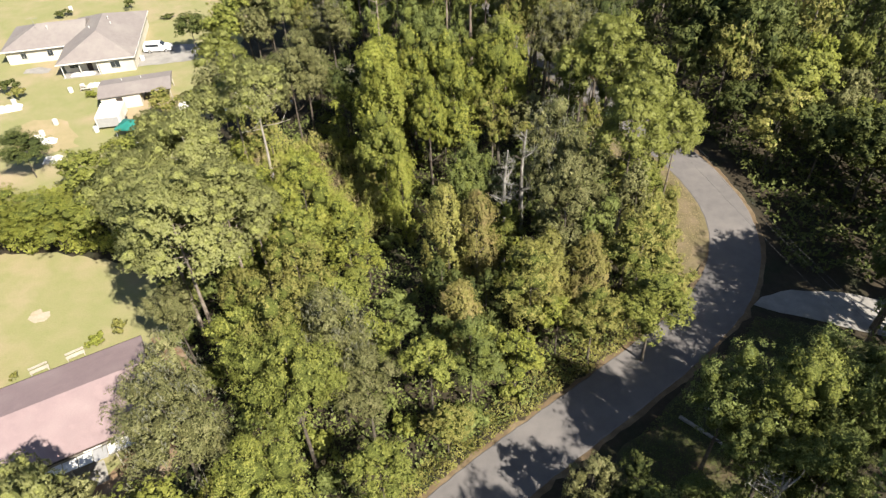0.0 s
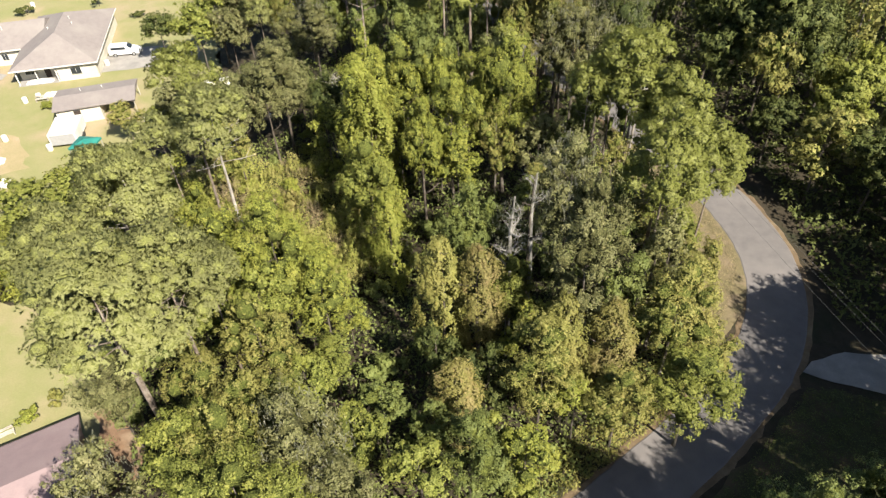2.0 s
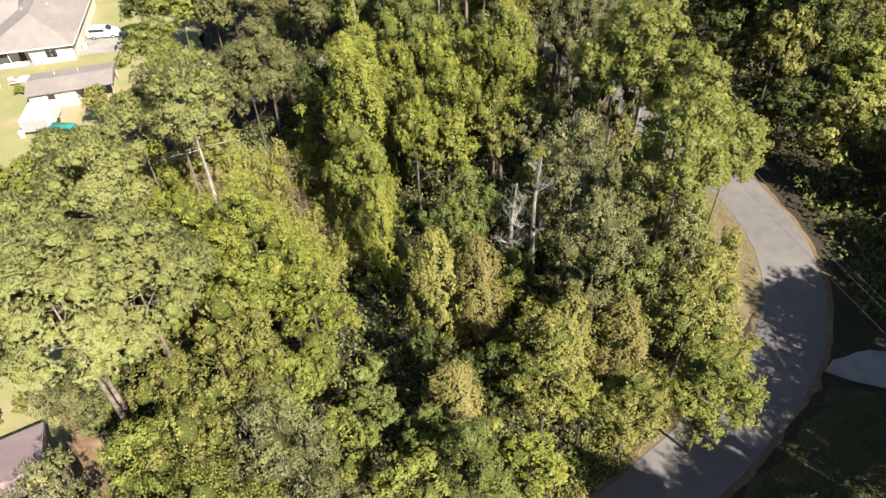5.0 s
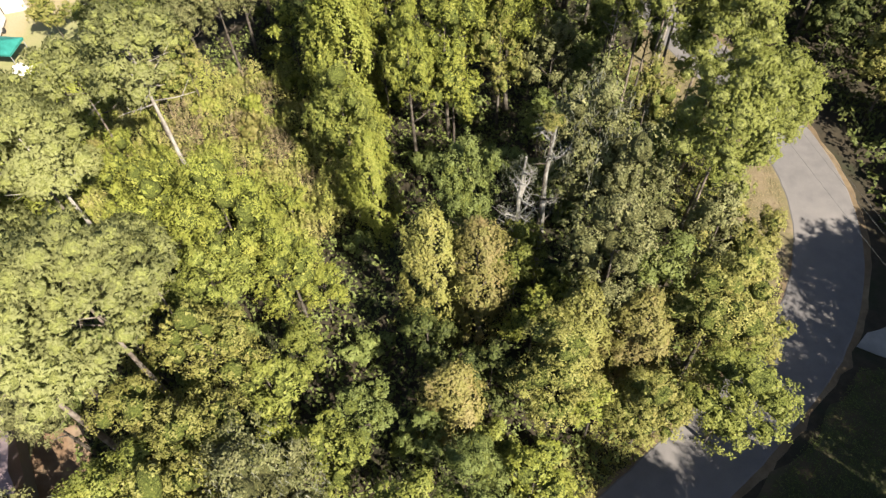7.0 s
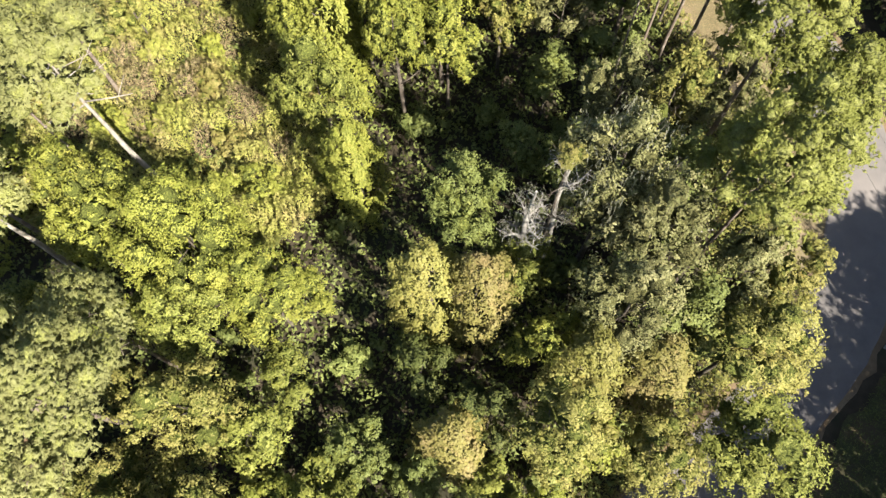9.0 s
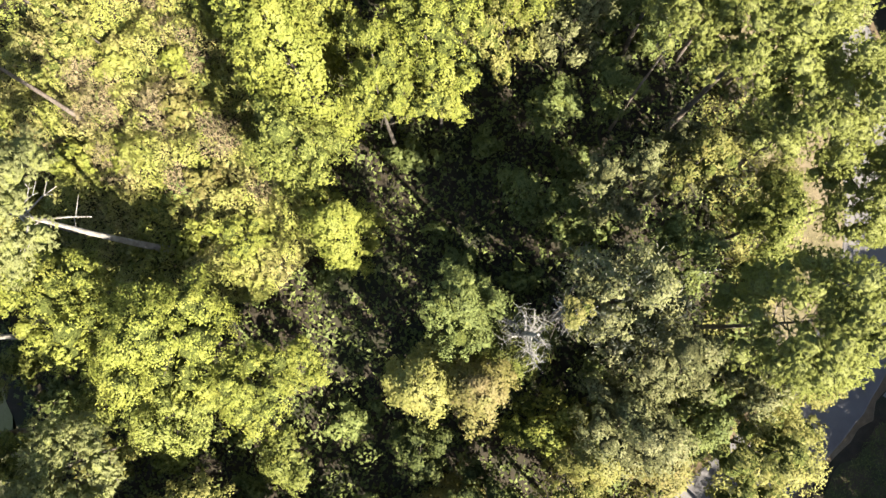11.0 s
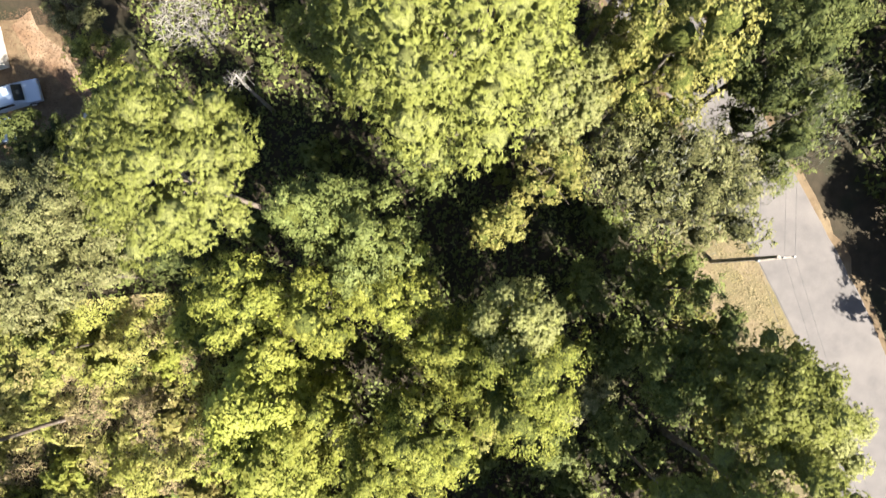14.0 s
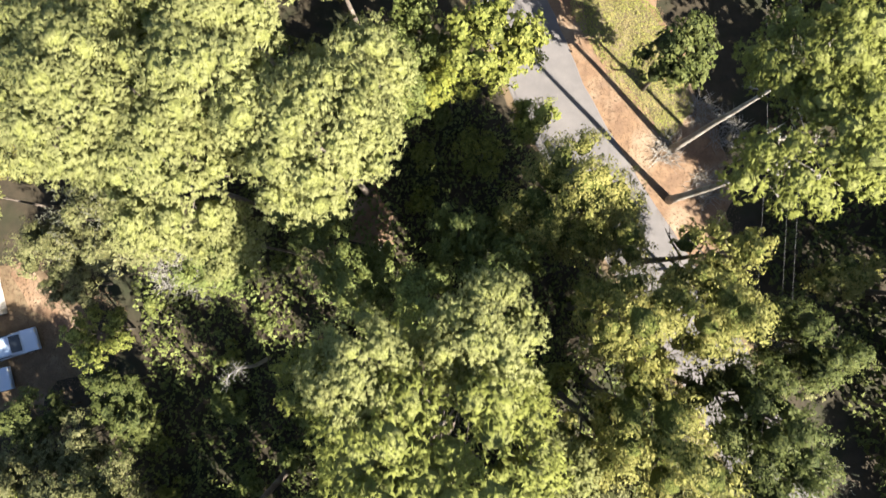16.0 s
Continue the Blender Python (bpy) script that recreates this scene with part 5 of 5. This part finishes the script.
# ---- things: buildings ----
SHINGLE = surface("grey_roof_shingle", (0.2, 0.178, 0.168), (0.17, 0.15, 0.145), 1.2, (0.22, 0.2, 0.185), 0.2, rough=0.9, bump=0.3, fine=14)
SHINGLE_MAUVE = surface("mauve_roof_shingle", (0.225, 0.168, 0.172), (0.19, 0.142, 0.147), 1.0, (0.25, 0.195, 0.195), 0.25, rough=0.9, bump=0.3, fine=14)
CREAM = surface("cream_stucco", (0.55, 0.52, 0.44), (0.48, 0.45, 0.38), 0.8, (0.42, 0.39, 0.33), 0.25, bump=0.08)
TAN_WALL = surface("weathered_tan_wall", (0.22, 0.205, 0.18), (0.18, 0.168, 0.147), 0.8, (0.15, 0.138, 0.12), 0.3, bump=0.1)
WHITE_PAINT = surface("white_paint", (0.62, 0.61, 0.58), (0.55, 0.54, 0.51), 1.2, (0.5, 0.48, 0.44), 0.4, rough=0.5, bump=0.03)
DARK_WOOD = surface("dark_stained_wood", (0.06, 0.045, 0.038), (0.035, 0.028, 0.025), 3, bump=0.3)
TEAL = surface("teal_tarpaulin", (0.02, 0.16, 0.13), (0.015, 0.12, 0.1), 1.5, (0.03, 0.2, 0.17), 0.6, rough=0.6, bump=0.1)
GREY_WOOD = surface("silvered_wood", (0.36, 0.33, 0.28), (0.26, 0.235, 0.2), 4, (0.42, 0.4, 0.35), 1.0, bump=0.3)
GLASS, gn, gl, gb = material("dark_glass", 0.08, 0.5)
gb.inputs["Base Color"].default_value = (0.02, 0.025, 0.03, 1)
RUBBER = surface("black_rubber", (0.025, 0.025, 0.025), (0.04, 0.04, 0.04), 4, rough=0.8, bump=0.1)


def hip_roof(x0, x1, y0, y1, low, high, along_y, hip0=True, hip1=True, over=0.0, thick=0.14):
    """Corners and faces of a hipped or gabled roof with an edge of some thickness."""
    if along_y:
        half = (x1 - x0) / 2
        r0, r1 = ((x0 + x1) / 2, y0 + (half if hip0 else 0), high), ((x0 + x1) / 2, y1 - (half if hip1 else 0), high)
        top = [(x0, y0, low), (x1, y0, low), (x1, y1, low), (x0, y1, low), r0, r1]
        faces = [(0, 1, 4), (1, 2, 5, 4), (2, 3, 5), (3, 0, 4, 5)]
    else:
        half = (y1 - y0) / 2
        r0, r1 = (x0 + (half if hip0 else 0), (y0 + y1) / 2, high), (x1 - (half if hip1 else 0), (y0 + y1) / 2, high)
        top = [(x0, y0, low), (x1, y0, low), (x1, y1, low), (x0, y1, low), r0, r1]
        faces = [(0, 1, 5, 4), (1, 2, 5), (2, 3, 4, 5), (3, 0, 4)]
    under = [(x, y, z - thick) for x, y, z in top[:4]]
    verts = top + under
    faces = faces + [(0, 6, 7, 1), (1, 7, 8, 2), (2, 8, 9, 3), (3, 9, 6, 0), (6, 9, 8, 7)]
    return verts, faces


def window(parent, x, y, z, w, h, mat=None):
    frame_ob = part("window", boxed((x - w / 2 - 0.06, y - 0.05, z - 0.06), (x + w / 2 + 0.06, y + 0.05, z + h + 0.06), 0.01), WHITE_PAINT, parent)
    part("pane", boxed((x - w / 2, y - 0.065, z), (x - 0.02, y - 0.051, z + h)), GLASS, frame_ob)
    part("pane", boxed((x + 0.02, y - 0.065, z), (x + w / 2, y - 0.051, z + h)), GLASS, frame_ob)
    return frame_ob


# far house: main block with a hipped roof and a set-back wing
house = tagged(new("house"), "single-storey cream house with grey hipped roof", "house")
house.matrix_basis = Matrix.Translation((-68.3, 106.1, 0)) @ Matrix.Rotation(radians(13.5), 4, "Z")
part("wall", boxed((0.5, 2.4, 0), (12.5, 20.4, 2.62)), CREAM, house)
part("wall", boxed((6.6, 0.55, 0), (12.5, 2.4, 2.62)), CREAM, house)
part("wall", boxed((-10.4, 8.8, 0), (0.5, 19.6, 2.62)), CREAM, house)
roof = solid("roof", *hip_roof(0, 13, 0, 21, 2.76, 5.5, True), SHINGLE, house, "grey shingle hipped roof")
solid("roof", *hip_roof(-11, 3.4, 8.2, 20, 2.74, 5.05, False, True, False), SHINGLE, house, "grey shingle hipped roof")
part("fascia", boxed((-0.03, -0.06, 2.6), (13.03, -0.005, 2.78)), WHITE_PAINT, house)
part("fascia", boxed((13.005, -0.06, 2.6), (13.06, 21, 2.78)), WHITE_PAINT, house)
part("fascia", boxed((-11.03, 8.14, 2.58), (-0.01, 8.195, 2.76)), WHITE_PAINT, house)
for x in (0.6, 3.5, 6.4):
    part("porch_post", boxed((x - 0.07, 0.5, 0), (x + 0.07, 0.64, 2.6), 0.01), WHITE_PAINT, house)
part("porch_slab", boxed((0.3, 0.3, 0), (6.6, 2.4, 0.12), 0.02), CONCRETE, house)
part("door", boxed((4.2, 2.34, 0.12), (5.1, 2.39, 2.15), 0.01), DARK_WOOD, house)
window(house, 2.2, 2.36, 0.95, 1.6, 1.1)
window(house, 9.4, 0.5, 1.0, 1.5, 1.1)
window(house, -3.0, 8.75, 1.0, 0.9, 1.0)
window(house, -7.5, 8.75, 1.0, 0.9, 1.0)
for x, y, z in ((4.6, 10.0, 4.5), (7.6, 12.4, 5.0), (8.2, 10.8, 4.6), (-3.2, 12.6, 4.4)):
    verts, faces = [], []
    tube(verts, faces, [(x, y, z), (x, y, z + 0.5), (x, y, z + 0.52), (x, y, z + 0.62)], [0.07, 0.07, 0.12, 0.03], 8)
    solid("vent_pipe", verts, faces, PORCELAIN, house, "short white roof vent pipe")
verts, faces = [], []
tube(verts, faces, [(-5.2, 13, 4.6), (-5.2, 13, 6.6)], [0.025, 0.02], 6)
tube(verts, faces, [(-6.2, 13, 6.4), (-4.2, 13, 6.4)], [0.015, 0.015], 5)
for i in range(6):
    tube(verts, faces, [(-6.1 + i * 0.36, 12.5, 6.4), (-6.1 + i * 0.36, 13.5, 6.4)], [0.01, 0.01], 4)
solid("antenna", verts, faces, METAL_GREY, house, "rooftop television antenna")

shed = tagged(new("outbuilding"), "long low grey-roofed outbuilding with open carport", "outbuilding")
shed.matrix_basis = Matrix.Translation((-56.3, 94.6, 0)) @ Matrix.Rotation(radians(17), 4, "Z")
part("wall", boxed((0.3, 0.4, 0), (6.2, 6.0, 2.4)), CREAM, shed)
solid("roof", *hip_roof(0, 11.2, 0, 6.4, 2.55, 3.15, False, False, False), SHINGLE, shed, "shallow grey felt roof")
for x in (8.4, 10.9):
    for y in (0.4, 6.0):
        part("post", boxed((x - 0.06, y - 0.06, 0), (x + 0.06, y + 0.06, 2.4), 0.01), GREY_WOOD, shed)
part("door", boxed((2.6, 0.34, 0), (3.5, 0.39, 2.0), 0.01), DARK_WOOD, shed)
for x in (3.5, 6.5):
    verts, faces = [], []
    tube(verts, faces, [(x, 4.4, 2.9), (x, 4.4, 3.35)], [0.06, 0.06], 8)
    solid("vent_pipe", verts, faces, PORCELAIN, shed, "short white roof vent pipe")

trailer = tagged(new("utility_trailer"), "white box trailer parked beside the outbuilding", "trailer")
trailer.matrix_basis = Matrix.Translation((-53.4, 91.9, 0)) @ Matrix.Rotation(radians(11), 4, "Z")
part("box", boxed((-1.8, -2.4, 0.45), (1.8, 2.4, 2.2), 0.06), WHITE_PAINT, trailer)
part("door", boxed((-1.6, -2.44, 0.55), (1.6, -2.405, 2.05), 0.01), METAL_GREY, trailer)
for sx in (-1.86, 1.86):
    verts, faces = [], []
    tube(verts, faces, [(sx - 0.1, 0.2, 0.33), (sx + 0.1, 0.2, 0.33)], [0.33, 0.33], 16)
    solid("wheel", verts, faces, RUBBER, trailer)

canopy = tagged(new("canopy_tent"), "small teal canopy tent on a dark frame", "canopy")
canopy.matrix_basis = Matrix.Translation((-48.7, 87.4, 0)) @ Matrix.Rotation(radians(-6), 4, "Z")
solid("cover", *hip_roof(-1.55, 1.55, -1.5, 1.5, 2.15, 2.75, True, True, True, thick=0.25), TEAL, canopy, "teal tarpaulin cover")
for sx in (-1.45, 1.45):
    for sy in (-1.4, 1.4):
        part("leg", boxed((sx - 0.03, sy - 0.03, 0), (sx + 0.03, sy + 0.03, 2.0), 0.005), METAL_GREY, canopy)

# near house: gabled main roof with a wing towards the lawn
near_house = tagged(new("house"), "low house with mauve-grey shingle gable roof", "house")
near_house.matrix_basis = Matrix.Translation((-30.0, 39.2, 0)) @ Matrix.Rotation(radians(211), 4, "Z")
part("wall", boxed((-1.6, -4.9, 0), (30, 4.9, 2.7)), TAN_WALL, near_house)
part("wall", boxed((13, -13.5, 0), (22.5, -4.9, 2.7)), TAN_WALL, near_house)
solid("roof", *hip_roof(-2.0, 30.5, -5.5, 5.5, 2.85, 4.75, False, False, False), SHINGLE_MAUVE, near_house, "mauve-grey shingle gable roof")
solid("roof", *hip_roof(12.4, 23, -14, 0, 2.83, 4.7, True, False, False), SHINGLE_MAUVE, near_house, "mauve-grey shingle gable roof")
part("gutter", boxed((-2.0, -5.62, 2.68), (12.4, -5.51, 2.84), 0.02), DARK_WOOD, near_house, "dark eaves gutter")
part("gutter", boxed((12.26, -14, 2.66), (12.39, -5.6, 2.82), 0.02), DARK_WOOD, near_house, "dark eaves gutter")
for k in range(13):
    a = -1.6 + k * 1.22
    part("panel", boxed((a, 5.62, 2.36 + 0.02 * (k % 3)), (a + 1.14, 6.75 + 0.1 * (k * 5 % 3), 2.4 + 0.02 * (k % 3)), 0.01), WHITE_PAINT if k % 4 else METAL_GREY, near_house, "white sheet panel of the porch cover")
for k in range(5):
    part("post", boxed((-1.0 + k * 3.66, 6.5, 0), (-0.9 + k * 3.66, 6.6, 2.35), 0.01), GREY_WOOD, near_house)
part("gutter", boxed((-2.0, 5.51, 2.66), (30.5, 5.61, 2.82), 0.02), DARK_WOOD, near_house, "dark eaves gutter")
window(near_house, 4.5, 4.95, 0.9, 1.4, 1.2)
sheet("patio", [(-47, 24), (-38.5, 29), (-31, 32.6), (-29.6, 30.6), (-37, 26), (-45, 21)], 0.06, CONCRETE, "pale concrete walk along the near house", "patio", 0.1)


def bench(x, y, turn, label):
    seat = tagged(new("garden_bench"), label, "bench", "garden benches")
    seat.matrix_basis = Matrix.Translation((x, y, 0)) @ Matrix.Rotation(turn, 4, "Z")
    for k in range(4):
        part("slat", boxed((-0.9, -0.24 + k * 0.13, 0.42), (0.9, -0.14 + k * 0.13, 0.46), 0.008), GREY_WOOD, seat)
    for k in range(2):
        part("back_slat", boxed((-0.9, 0.27, 0.58 + k * 0.16), (0.9, 0.31, 0.69 + k * 0.16), 0.008), GREY_WOOD, seat)
    for sx in (-0.8, 0.8):
        part("leg", boxed((sx - 0.04, -0.24, 0), (sx + 0.04, 0.31, 0.42), 0.008), GREY_WOOD, seat)
    return seat


bench(-38.6, 44.5, radians(36), "silvered slatted bench behind the near house")
bench(-41.5, 42.6, radians(36), "silvered slatted bench behind the near house")
bench(-62.2, 102.2, radians(12), "pale slatted bench on the far lawn")
shrub(-37.0, 46.2, 1.5, 1.2, LEAF_VINE, "bright green garden shrub by the eaves")
shrub(-35.2, 47.8, 1.8, 1.2, LEAF_YELLOW, "feathery yellow-green garden shrub by the eaves")
shrub(-43.6, 41.6, 0.9, 0.6, LEAF_YELLOW, "small yellow flowering shrub by the wall")
shrub(-60.6, 100.2, 0.8, 1.5, LEAF_VINE, "bright green planted bed on the lawn")
shrub(-72.4, 99.4, 2.2, 1.7, LEAF_YELLOW, "yellow-green shrub at the lawn's edge")
shrub(-74.4, 101.6, 2.8, 2.0, LEAF_DARK, "dark green shrub at the lawn's edge")
shrub(-67.5, 137, 2.4, 1.6, LEAF_DARK, "dark rounded garden shrub on the lawn")
shrub(-80, 134, 1.6, 2.2, LEAF_DARK, "dark rounded garden shrub on the lawn")
shrub(-58, 132, 1.0, 1.6, LEAF_DARK, "low dark garden shrub on the lawn")


def bin_thing(x, y, r, h, label):
    b = tagged(new("storage_drum"), label, "drum", "yard drums")
    b.location = (x, y, 0)
    verts, faces = [], []
    tube(verts, faces, [(0, 0, 0), (0, 0, h * 0.33), (0, 0, h * 0.35), (0, 0, h * 0.66), (0, 0, h * 0.68), (0, 0, h * 0.96)], [r * 0.96, r, r * 1.04, r, r * 1.04, r * 0.97], 14)
    solid("shell", verts, faces, WHITE_PAINT, b)
    verts, faces = [], []
    tube(verts, faces, [(0, 0, h * 0.965), (0, 0, h)], [r * 1.02, r * 0.98], 14)
    solid("lid", verts, faces, PORCELAIN, b)
    return b


for x, y in ((-64.6, 101.8), (-63.0, 102.9), (-62.9, 88.0), (-62.4, 91.4), (-72.4, 98.0), (-54.9, 89.0), (-56.6, 113.4), (-59.8, 113.0), (-80.5, 137.5)):
    bin_thing(x, y, 0.38, 0.85, "white plastic drum standing on the grass")


def tarp_heap(x, y, w, d, h, turn, label, seed):
    rng = np.random.default_rng(seed)
    n = 14
    heap = tagged(new("tarp_heap"), label, "tarp heap", "covered heaps")
    heap.matrix_basis = Matrix.Translation((x, y, 0.03)) @ Matrix.Rotation(turn, 4, "Z")
    verts, faces = [], []
    for i in range(n):
        for k in range(n):
            u, v = i / (n - 1) * 2 - 1, k / (n - 1) * 2 - 1
            z = h * max(0, (1 - u ** 4) * (1 - v ** 4)) * (0.75 + 0.35 * math.sin(u * 5 + seed) * math.cos(v * 4)) + rng.uniform(0, 0.05)
            verts.append((u * w / 2 + rng.uniform(-0.05, 0.05), v * d / 2 + rng.uniform(-0.05, 0.05), z if 0 < i < n - 1 and 0 < k < n - 1 else 0))
    for i in range(n - 1):
        for k in range(n - 1):
            a = i * n + k
            faces.append((a, a + n, a + n + 1, a + 1))
    solid("tarpaulin", verts, faces, WHITE_PAINT, heap)
    return heap


tarp_heap(-72.6, 96.2, 4.2, 2.0, 0.7, 0.4, "low heap under a white tarpaulin on the lawn", 1)
tarp_heap(-58.2, 81.2, 2.6, 1.8, 0.6, 0.2, "low heap under a white tarpaulin by the trees", 2)
tarp_heap(-61.2, 86.2, 2.4, 1.4, 0.6, 0.3, "low heap under a white tarpaulin on the lawn", 3)
tarp_heap(-65.2, 108.0, 4.4, 1.4, 0.5, 0.2, "low heap under a white tarpaulin by the porch", 4)
tarp_heap(-63.4, 87.2, 1.9, 1.3, 0.5, 0.5, "low heap under a white tarpaulin on the lawn", 6)
tarp_heap(-61.4, 103.8, 2.6, 1.0, 0.6, 0.2, "white-covered clutter beside the pale bench", 7)
tarp_heap(-43.4, 96.4, 2.2, 1.6, 0.9, 0.6, "white heap beside the outbuilding", 8)
tarp_heap(-47.0, 85.6, 2.0, 1.6, 0.9, 0.2, "white heap beneath the teal canopy", 5)


def car(x, y, turn, body_mat, long, high, van, label):
    c = tagged(new("parked_van" if van else "parked_car"), label, "van" if van else "car")
    c.matrix_basis = Matrix.Translation((x, y, 0)) @ Matrix.Rotation(turn, 4, "Z")
    w = 0.9
    shape = [(-long / 2, 0.35), (-long / 2, 0.95), (-long / 2 + 0.15, high * (0.97 if van else 0.62)), (-long / 2 + (0.35 if van else 0.9), high), (long * 0.1, high), (long * 0.27, high * 0.62), (long / 2 - 0.1, high * 0.52), (long / 2, 0.7), (long / 2, 0.35)]
    bm = bmesh.new()
    rings = []
    for sy, f in ((-w, 1.0), (-w * 0.72, 1.04), (w * 0.72, 1.04), (w, 1.0)):
        tuck = abs(sy) == w
        rings.append([bm.verts.new((px, sy * (0.82 if tuck and pz > high * 0.7 else 1), pz - (0.05 if tuck and pz > high * 0.7 else 0))) for px, pz in shape])
    for r0, r1 in zip(rings, rings[1:]):
        for i in range(len(shape)):
            k = (i + 1) % len(shape)
            bm.faces.new((r0[i], r0[k], r1[k], r1[i]))
    bm.faces.new(rings[0])
    bm.faces.new(rings[-1][::-1])
    bmesh.ops.bevel(bm, geom=list(bm.edges), offset=0.035, segments=2, affect="EDGES")
    part("body", bm, body_mat, c)
    tilt = Matrix.Translation((long * 0.185 + 0.03, 0, high * 0.82 + 0.05)) @ Matrix.Rotation(math.atan2(high * 0.38, long * 0.17), 4, "Y")
    bm = boxed((-math.hypot(high * 0.3, long * 0.13) / 2, -0.66, -0.015), (math.hypot(high * 0.3, long * 0.13) / 2, 0.66, 0.015), 0.01)
    bmesh.ops.transform(bm, matrix=tilt, verts=bm.verts)
    part("windscreen", bm, GLASS, c, "dark glass windscreen")
    for sy in (-1, 1):
        a = sy * 0.83
        part("side_window", boxed((-long * 0.4 if van else -long * 0.25, a - 0.03, high * 0.66), (long * 0.08, a + 0.03, high * 0.92), 0.01), GLASS, c)
        for wx in (-long * 0.3, long * 0.31):
            verts, faces = [], []
            tube(verts, faces, [(wx, sy * 0.74, 0.33), (wx, sy * 0.76, 0.33), (wx, sy * 0.93, 0.33), (wx, sy * 0.945, 0.33)], [0.28, 0.33, 0.33, 0.28], 18)
            wheel = solid("wheel", verts, faces, RUBBER, c)
            verts, faces = [], []
            tube(verts, faces, [(wx, sy * 0.93, 0.33), (wx, sy * 0.96, 0.33)], [0.2, 0.18], 12)
            solid("rim", verts, faces, METAL_GREY, wheel)
        part("headlight", boxed((long / 2 - 0.06, sy * 0.62 - 0.14, 0.66), (long / 2 + 0.02, sy * 0.62 + 0.14, 0.8), 0.02), PORCELAIN, c)
    return c


CAR_WHITE, cn, cl, cb = material("white_car_paint", 0.25, 0.5)
cb.inputs["Base Color"].default_value = (0.6, 0.6, 0.6, 1)
CAR_BLUE, cn2, cl2, cb2 = material("pale_blue_car_paint", 0.25, 0.5)
cb2.inputs["Base Color"].default_value = (0.36, 0.44, 0.55, 1)
car(-54.9, 117.2, radians(8), CAR_WHITE, 4.9, 1.75, True, "white minivan parked on the concrete drive")
car(-32.1, 98.2, radians(16), CAR_BLUE, 4.6, 1.45, False, "pale blue saloon car parked by the trees")
car(-34.2, 95.2, radians(14), CAR_BLUE, 4.6, 1.45, False, "pale blue saloon car parked in shade")
sheet("patio", [(-76.6, 109.0), (-72.0, 109.2), (-71.6, 110.6), (-74.6, 111.2), (-76.8, 110.6)], 0.05, CONCRETE, "pale concrete slab in the lawn by the far house", "patio", 0.3)
sheet("driveway", [(-57.6, 110.6), (-47, 113), (-42, 115), (-43, 120), (-52, 119.6), (-58, 118.5)], 0.05, CONCRETE, "pale concrete drive beside the far house", "driveway", 0.15)
store = tagged(new("storage_shed"), "white-roofed storage shed at the yard edge", "shed")
store.matrix_basis = Matrix.Translation((-34.9, 102.0, 0)) @ Matrix.Rotation(radians(14), 4, "Z")
part("wall", boxed((-1.9, -1.7, 0), (1.9, 1.7, 2.25)), WHITE_PAINT, store)
solid("roof", *hip_roof(-2.1, 2.1, -1.95, 1.95, 2.4, 2.85, False, False, False), WHITE_PAINT, store, "white sheet-metal roof")
part("door", boxed((-0.5, -1.75, 0), (0.5, -1.705, 2.0), 0.01), GREY_WOOD, store)

# fallen logs and soil by the near verge
def log(x, y, long, r, turn, label):
    verts, faces = [], []
    d = Vector((math.cos(turn), math.sin(turn), 0))
    p = Vector((x, y, r * 0.9 + 0.05))
    tube(verts, faces, [p, p + d * long * 0.5 + Vector((0, 0, 0.05)), p + d * long], [r, r * 0.85, r * 0.55], 9)
    return tagged(solid("fallen_log", verts, faces, BARK_DEAD), label, "log", "fallen logs")


log(21, 37.2, 5.0, 0.2, -0.75, "pale fallen log lying in shaded grass")
log(23.5, 38.2, 3.2, 0.14, -0.3, "pale fallen log lying in shaded grass")
log(-4.5, 104.0, 3.0, 0.14, 0.6, "fallen log on the forest floor")
log(18, 60.2, 3.4, 0.16, 0.2, "fallen log at the forest edge")


def dead_brush(x, y, r, h, seed, label, leaves=False):
    """A heap of bare grey twigs, each a thin tapering stick."""
    rng = random.Random(seed)
    verts, faces = [], []
    for _ in range(int(150 * r)):
        a, d = rng.uniform(0, 6.28), r * math.sqrt(rng.random())
        p = Vector((x + math.cos(a) * d, y + math.sin(a) * d, 0.02 + h * rng.random() * (1 - (d / r) ** 2)))
        way = Vector((rng.uniform(-1, 1), rng.uniform(-1, 1), rng.uniform(0.0, 0.5))).normalized() * rng.uniform(0.5, 1.5)
        q = p + way * 0.5 + Vector((rng.uniform(-0.15, 0.15), rng.uniform(-0.15, 0.15), 0.06))
        tube(verts, faces, [p, q, p + way], [0.022, 0.016, 0.006], 3)
    return tagged(solid("dead_brush", verts, faces, BARK_DEAD), label, "brush", kind="stuff")


dead_brush(-18.6, 104.2, 2.6, 2.4, 1, "tangle of bare grey twigs over brambles")
dead_brush(-16.8, 103.0, 1.5, 1.4, 2, "tangle of bare grey twigs over brambles")
dead_brush(20.4, 112.6, 1.1, 0.5, 3, "heap of bleached branches on sandy soil")
dead_brush(23.2, 109.4, 1.2, 0.5, 4, "heap of bleached branches on sandy soil")
dead_brush(25, 114, 1.4, 0.7, 5, "heap of bleached branches on sandy soil")
dead_brush(23.2, 115.6, 1.0, 0.5, 6, "heap of bleached branches on sandy soil")
bin_thing(-26.3, 96.7, 0.22, 0.5, "small white plastic tub in leaf litter")
